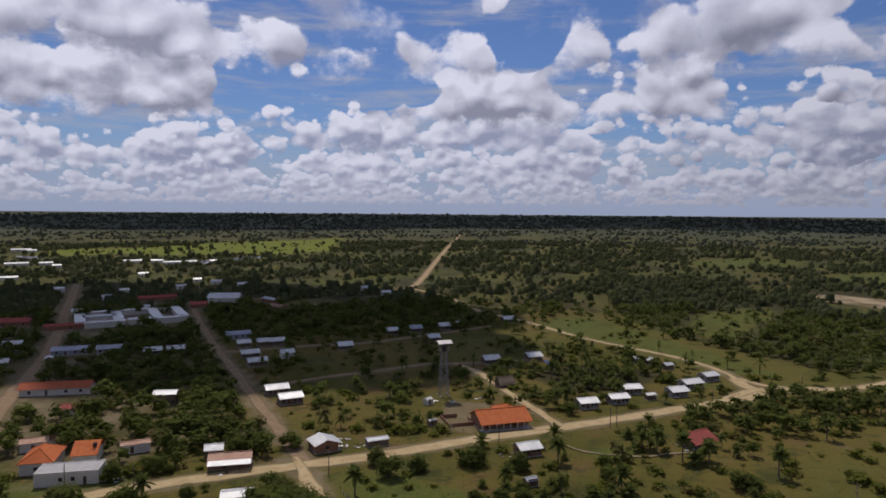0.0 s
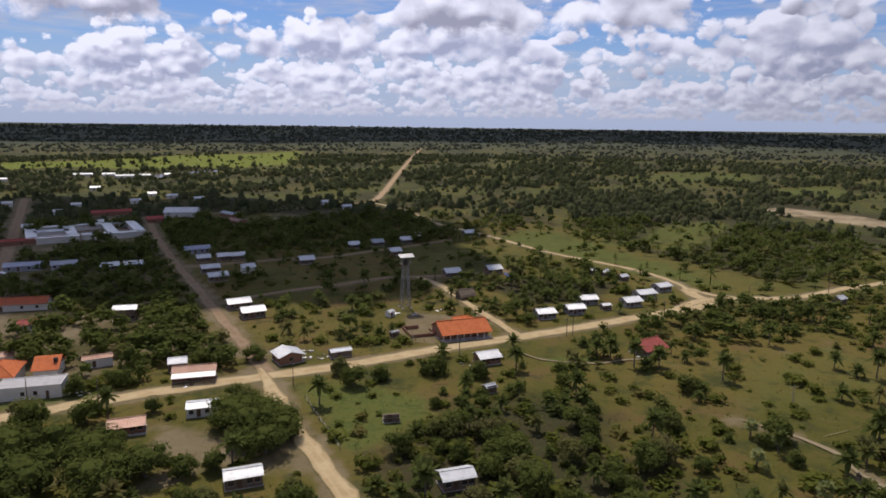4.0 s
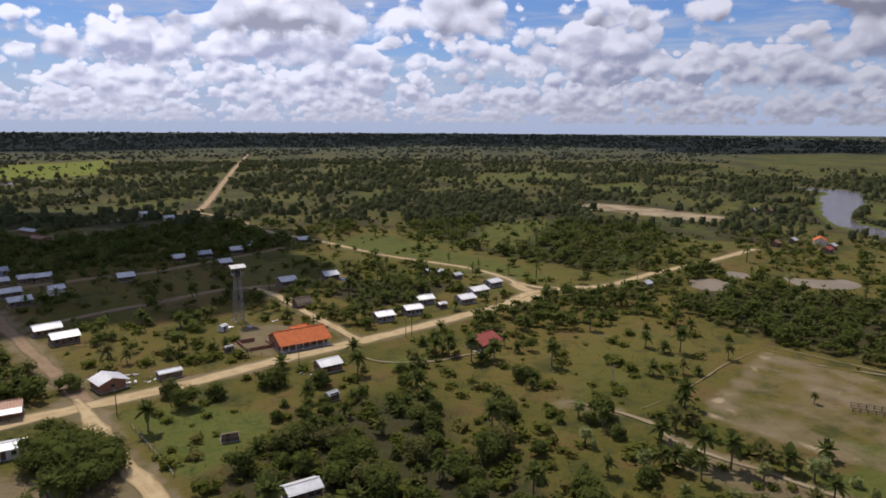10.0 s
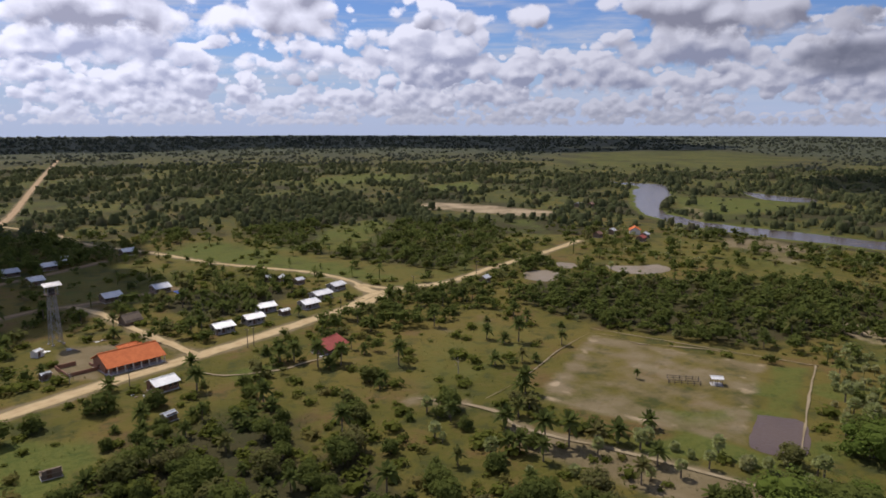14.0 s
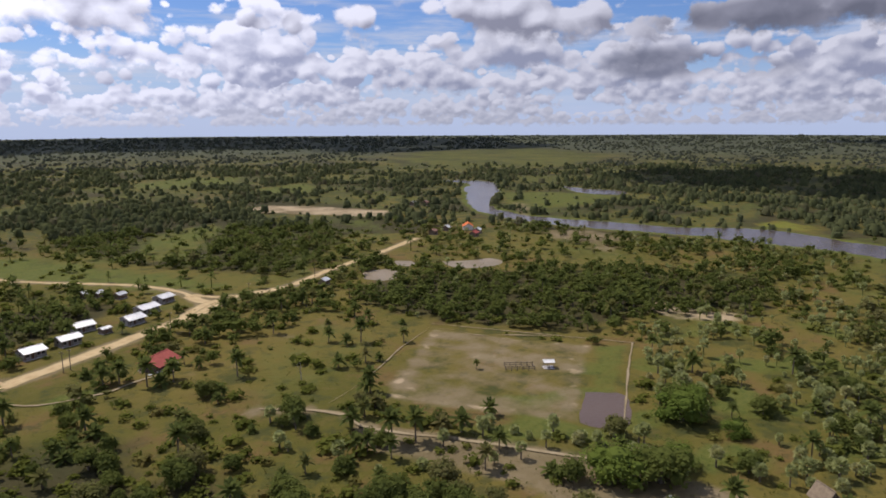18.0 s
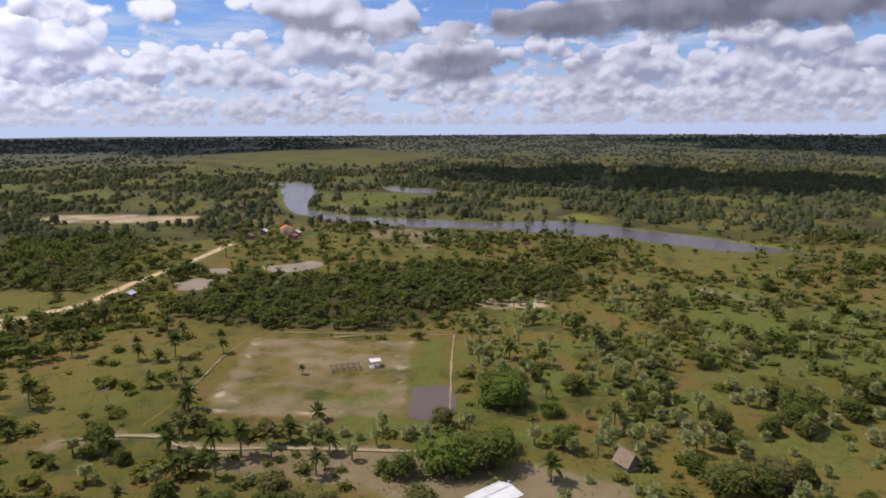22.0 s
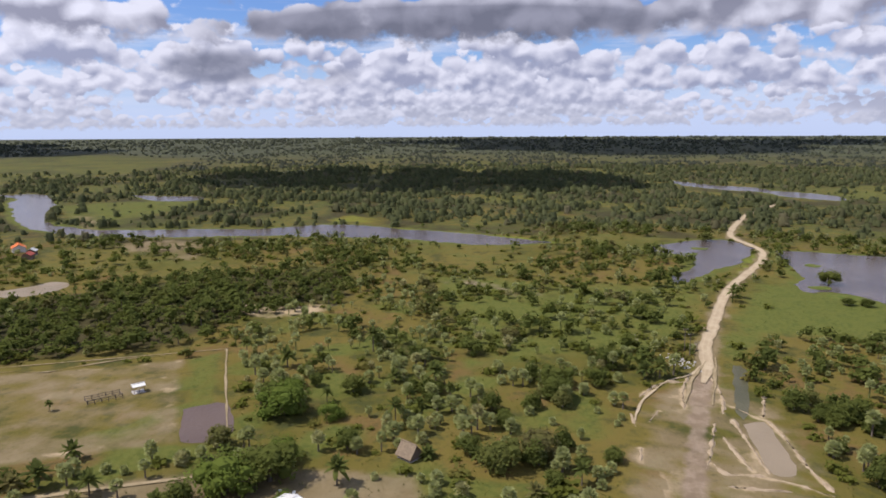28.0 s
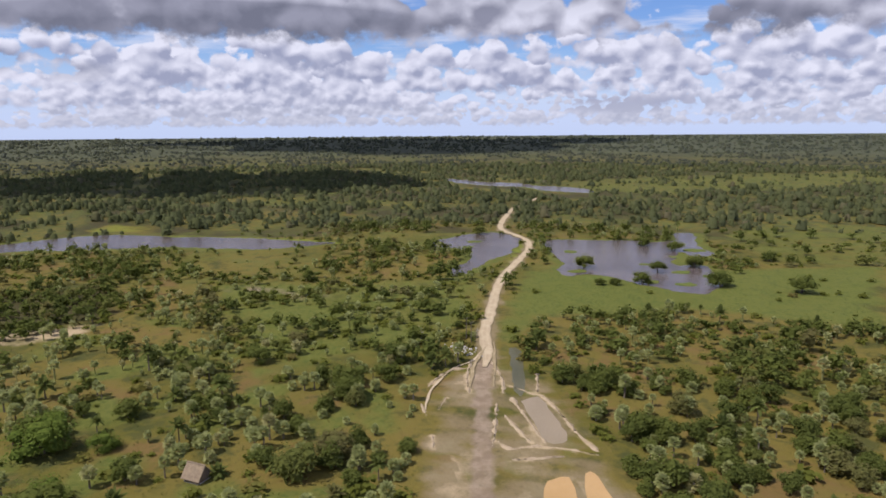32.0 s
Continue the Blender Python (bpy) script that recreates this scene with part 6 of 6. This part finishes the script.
# leafless trees
def bare_tree(x, y, tall, seed):
    r = np.random.default_rng(seed)
    limbs = [tube([(0, 0, -0.1), (0.1, 0.05, tall * 0.5), (0.25, -0.05, tall)], [0.16, 0.11, 0.03])]
    for k in range(9):
        h, a, l = tall * r.uniform(0.3, 0.85), r.uniform(0, 6.28), tall * r.uniform(0.18, 0.36)
        limbs.append(tube([(0.1, 0, h), (0.1 + math.cos(a) * l * 0.6, math.sin(a) * l * 0.6, h + l * 0.5), (0.1 + math.cos(a) * l, math.sin(a) * l, h + l)], [0.06, 0.04, 0.012], 4))
    tree = tagged(new("bare_tree", mesh_of("bare_tree", *joined(limbs), DEADWOOD)), "leafless pale dead tree standing in the grass", "dead tree")
    tree.matrix_basis = pose(x, y, 0, 0, 0, seed * 40)


DEADWOOD = plain("dead_wood", (0.40, 0.36, 0.30), (0.33, 0.29, 0.24), (0.2, 0.17, 0.14), 1.5)
for k, (x, y, tall) in enumerate(((105, 169, 6.0), (236, -18, 4.5), (235, -38, 4.0), (3, 222, 4.0))):
    bare_tree(x, y, tall, 5 + k)

# a wire fence along the bushy plot
fence = tagged(new("fence"), "wire fence on weathered wooden posts beside the grass", "fence")
fence.matrix_basis = pose(-26.3, 175.9, 0, 0, 0, -67.6)
RUN = 31.3
for k in range(10):
    u = RUN * k / 9
    part("post", box(u - 0.06, u + 0.06, -0.06, 0.06, -0.1, 1.35 + 0.1 * math.sin(k * 2.3)), POLE, fence)
for z in (0.5, 0.9, 1.2):
    part("wire", box(0.0, RUN, -0.012, 0.012, z - 0.012, z + 0.012), STEEL, fence)

# spoil ridges and rubble of the building site
SPOIL = plain("pale_spoil", (0.40, 0.315, 0.21), (0.30, 0.23, 0.145), (0.2, 0.155, 0.09), 0.8, relief=0.1, rscale=3.0)


def ridge(line, width, height):
    """A heaped ridge of dug-out sand with a ragged crest."""
    pts = smooth_line(line, 1.2)
    V, Q = [], []
    for i, p in enumerate(pts):
        side = (pts[min(i + 1, len(pts) - 1)] - pts[max(i - 1, 0)]).normalized().cross(Vector((0, 0, 1)))
        k = (0.15 if i in (0, len(pts) - 1) else 1.0) * max(0.1, 0.5 + 1.3 * noise.noise(p * 0.4))
        for s, h in ((-1.0, -0.05), (-0.55, 0.5), (0.0, 1.0), (0.5, 0.55), (1.0, -0.05)):
            q = p + side * (s * width * k / 2 + 0.6 * noise.noise(Vector((p.x * 0.8, p.y * 0.8, s * 2))))
            V.append((q.x, q.y, max(-0.05, h * height * k * (1 + 0.5 * noise.noise(q * 1.1)))))
    for i in range(len(pts) - 1):
        for j in range(4):
            Q.append((i * 5 + j, (i + 1) * 5 + j, (i + 1) * 5 + j + 1, i * 5 + j + 1))
    tagged(new("sand_bank", mesh_of("sand_bank", V, Q, SPOIL)), "ridge of pale dug-out sand beside the pits", "earth bank")


for line in SPOIL_LINES:
    ridge(line, 1.35, 0.45)
r = np.random.default_rng(77)
rubble = tagged(new("rubble_pile"), "scattered heap of white broken stone", "rubble")
rubble.matrix_basis = pose(222.5, -31.5, 0)
for k in range(70):
    bm = bmesh.new()
    bmesh.ops.create_icosphere(bm, subdivisions=1, radius=0.5)
    s = r.uniform(0.3, 0.75)
    for v in bm.verts:
        v.co = Vector((v.co.x * s * r.uniform(0.8, 1.3), v.co.y * s * r.uniform(0.8, 1.3), v.co.z * s * 0.7 + 0.1 * s)) + Vector((r.normal(0, 0.0001), 0, 0))
    x, y = r.normal(0, 3.6), r.normal(0, 2.6)
    bmesh.ops.translate(bm, verts=bm.verts[:], vec=(x, y, 0.12))
    part("stone", bm, CONCRETE, rubble)

# the roofless brick enclosure beside the school
pen = tagged(new("ruined_enclosure"), "low roofless brick enclosure with an earth floor", "ruin")
pen.matrix_basis = pose(5.5, 233.5, 0, 0, 0, 17)
for dims in ((-4.6, 4.6, -5.0, -4.75, -0.05, 1.1), (-4.6, 1.5, 4.75, 5.0, -0.05, 1.3), (-4.6, -4.35, -4.75, 4.75, -0.05, 1.2), (4.35, 4.6, -4.75, 2.0, -0.05, 0.9)):
    part("wall", box(*dims), BRICK, pen)


def scrap(x, y, seed, n):
    """Loose boards and roofing sheets lying about."""
    q = np.random.default_rng(seed)
    pile = tagged(new("scrap_pile"), "loose pale roofing sheets and boards on the grass", "scrap")
    pile.matrix_basis = pose(x, y, 0, 0, 0, q.uniform(0, 180))
    for k in range(n):
        l, w, u, v, tilt = q.uniform(0.8, 2.2), q.uniform(0.4, 0.9), q.uniform(-2.5, 2.5), q.uniform(-1.6, 1.6), q.uniform(-0.15, 0.15)
        bm = box(-l / 2, l / 2, -w / 2, w / 2, 0.0, 0.06)
        bmesh.ops.transform(bm, matrix=Matrix.Translation((u, v, 0.12 + 0.03 * k)) @ Matrix.Rotation(q.uniform(0, 3), 4, "Z") @ Matrix.Rotation(tilt, 4, "X"), verts=bm.verts[:])
        part("board", bm, ROOF_WHITE if k % 2 else TIMBER, pile)


for k, (x, y, c) in enumerate(((-29.5, 208, 5), (-24.6, 208.7, 4), (5, 255, 6), (14, 262, 5), (-4, 259, 6), (-31, 214, 5), (20, 201, 4), (75, 209, 5), (-60, 186, 3), (-86, 181, 4), (122, 60, 4))):
    scrap(x, y, 300 + k, c)

plant_all()

# ---- clouds overhead, out of view, whose shadows lie on the village and the far wood ----
def cloud(label, outline, base, puffs, seed):
    r = np.random.default_rng(seed)
    poly = np.array(outline, float)
    lo, hi = poly.min(0), poly.max(0)
    off = SUN_WAY * (base / SUN_WAY.z)
    V, Q, nv, made = [], [], 0, 0
    size = math.sqrt((hi - lo).prod()) / 9
    ball = cube_ball(3)
    while made < puffs:
        p = r.uniform(lo, hi)
        if not inside(outline, p[:1], p[1:])[0]:
            continue
        s = size * r.uniform(0.6, 1.25)
        b = ball[0] * np.array([s, s, s * 0.5])
        b[:, 2] = np.maximum(b[:, 2], -s * 0.12)
        b = b * (1 + r.normal(0, 0.05, (len(b), 1)))
        V.append(b + np.array([p[0] + off.x, p[1] + off.y, base + r.uniform(0, s * 0.3)])), Q.append(ball[1] + nv)
        nv, made = nv + len(b), made + 1
    tagged(new("cumulus_cloud", mesh_of("cumulus_cloud", np.concatenate(V), np.concatenate(Q), CLOUD, smooth=True)), label, "cloud", kind="structure")


cloud("white cumulus cloud drifting over the village", [(-150, 285), (-90, 290), (-55, 290), (-15, 305), (5, 345), (12, 420), (0, 500), (-25, 545), (-80, 590), (-150, 600), (-300, 610), (-430, 550), (-380, 410), (-250, 330)], 700.0, 200, 5)
cloud("white cumulus cloud over the far wood", [(1000, 600), (1180, 400), (1090, 60), (1000, -60), (850, -40), (790, 200), (800, 440)], 900.0, 90, 6)
cloud("white cumulus cloud over the distant forest", [(-2600, 2300), (-900, 2150), (600, 2300), (1900, 2150), (2600, 2600), (2000, 4200), (-2000, 4200)], 2300.0, 170, 7)
cloud("white cumulus cloud over the eastern plain", [(2150, 230), (2700, 500), (3300, 900), (4000, 300), (3600, -1200), (2800, -900), (2000, -180), (1880, 20)], 1300.0, 90, 8)
cloud("white cumulus cloud over the north-eastern forest", [(1650, 2700), (2000, 2350), (2250, 1950), (1920, 1400), (1500, 1520), (1250, 1600), (1120, 1750)], 1400.0, 50, 9)
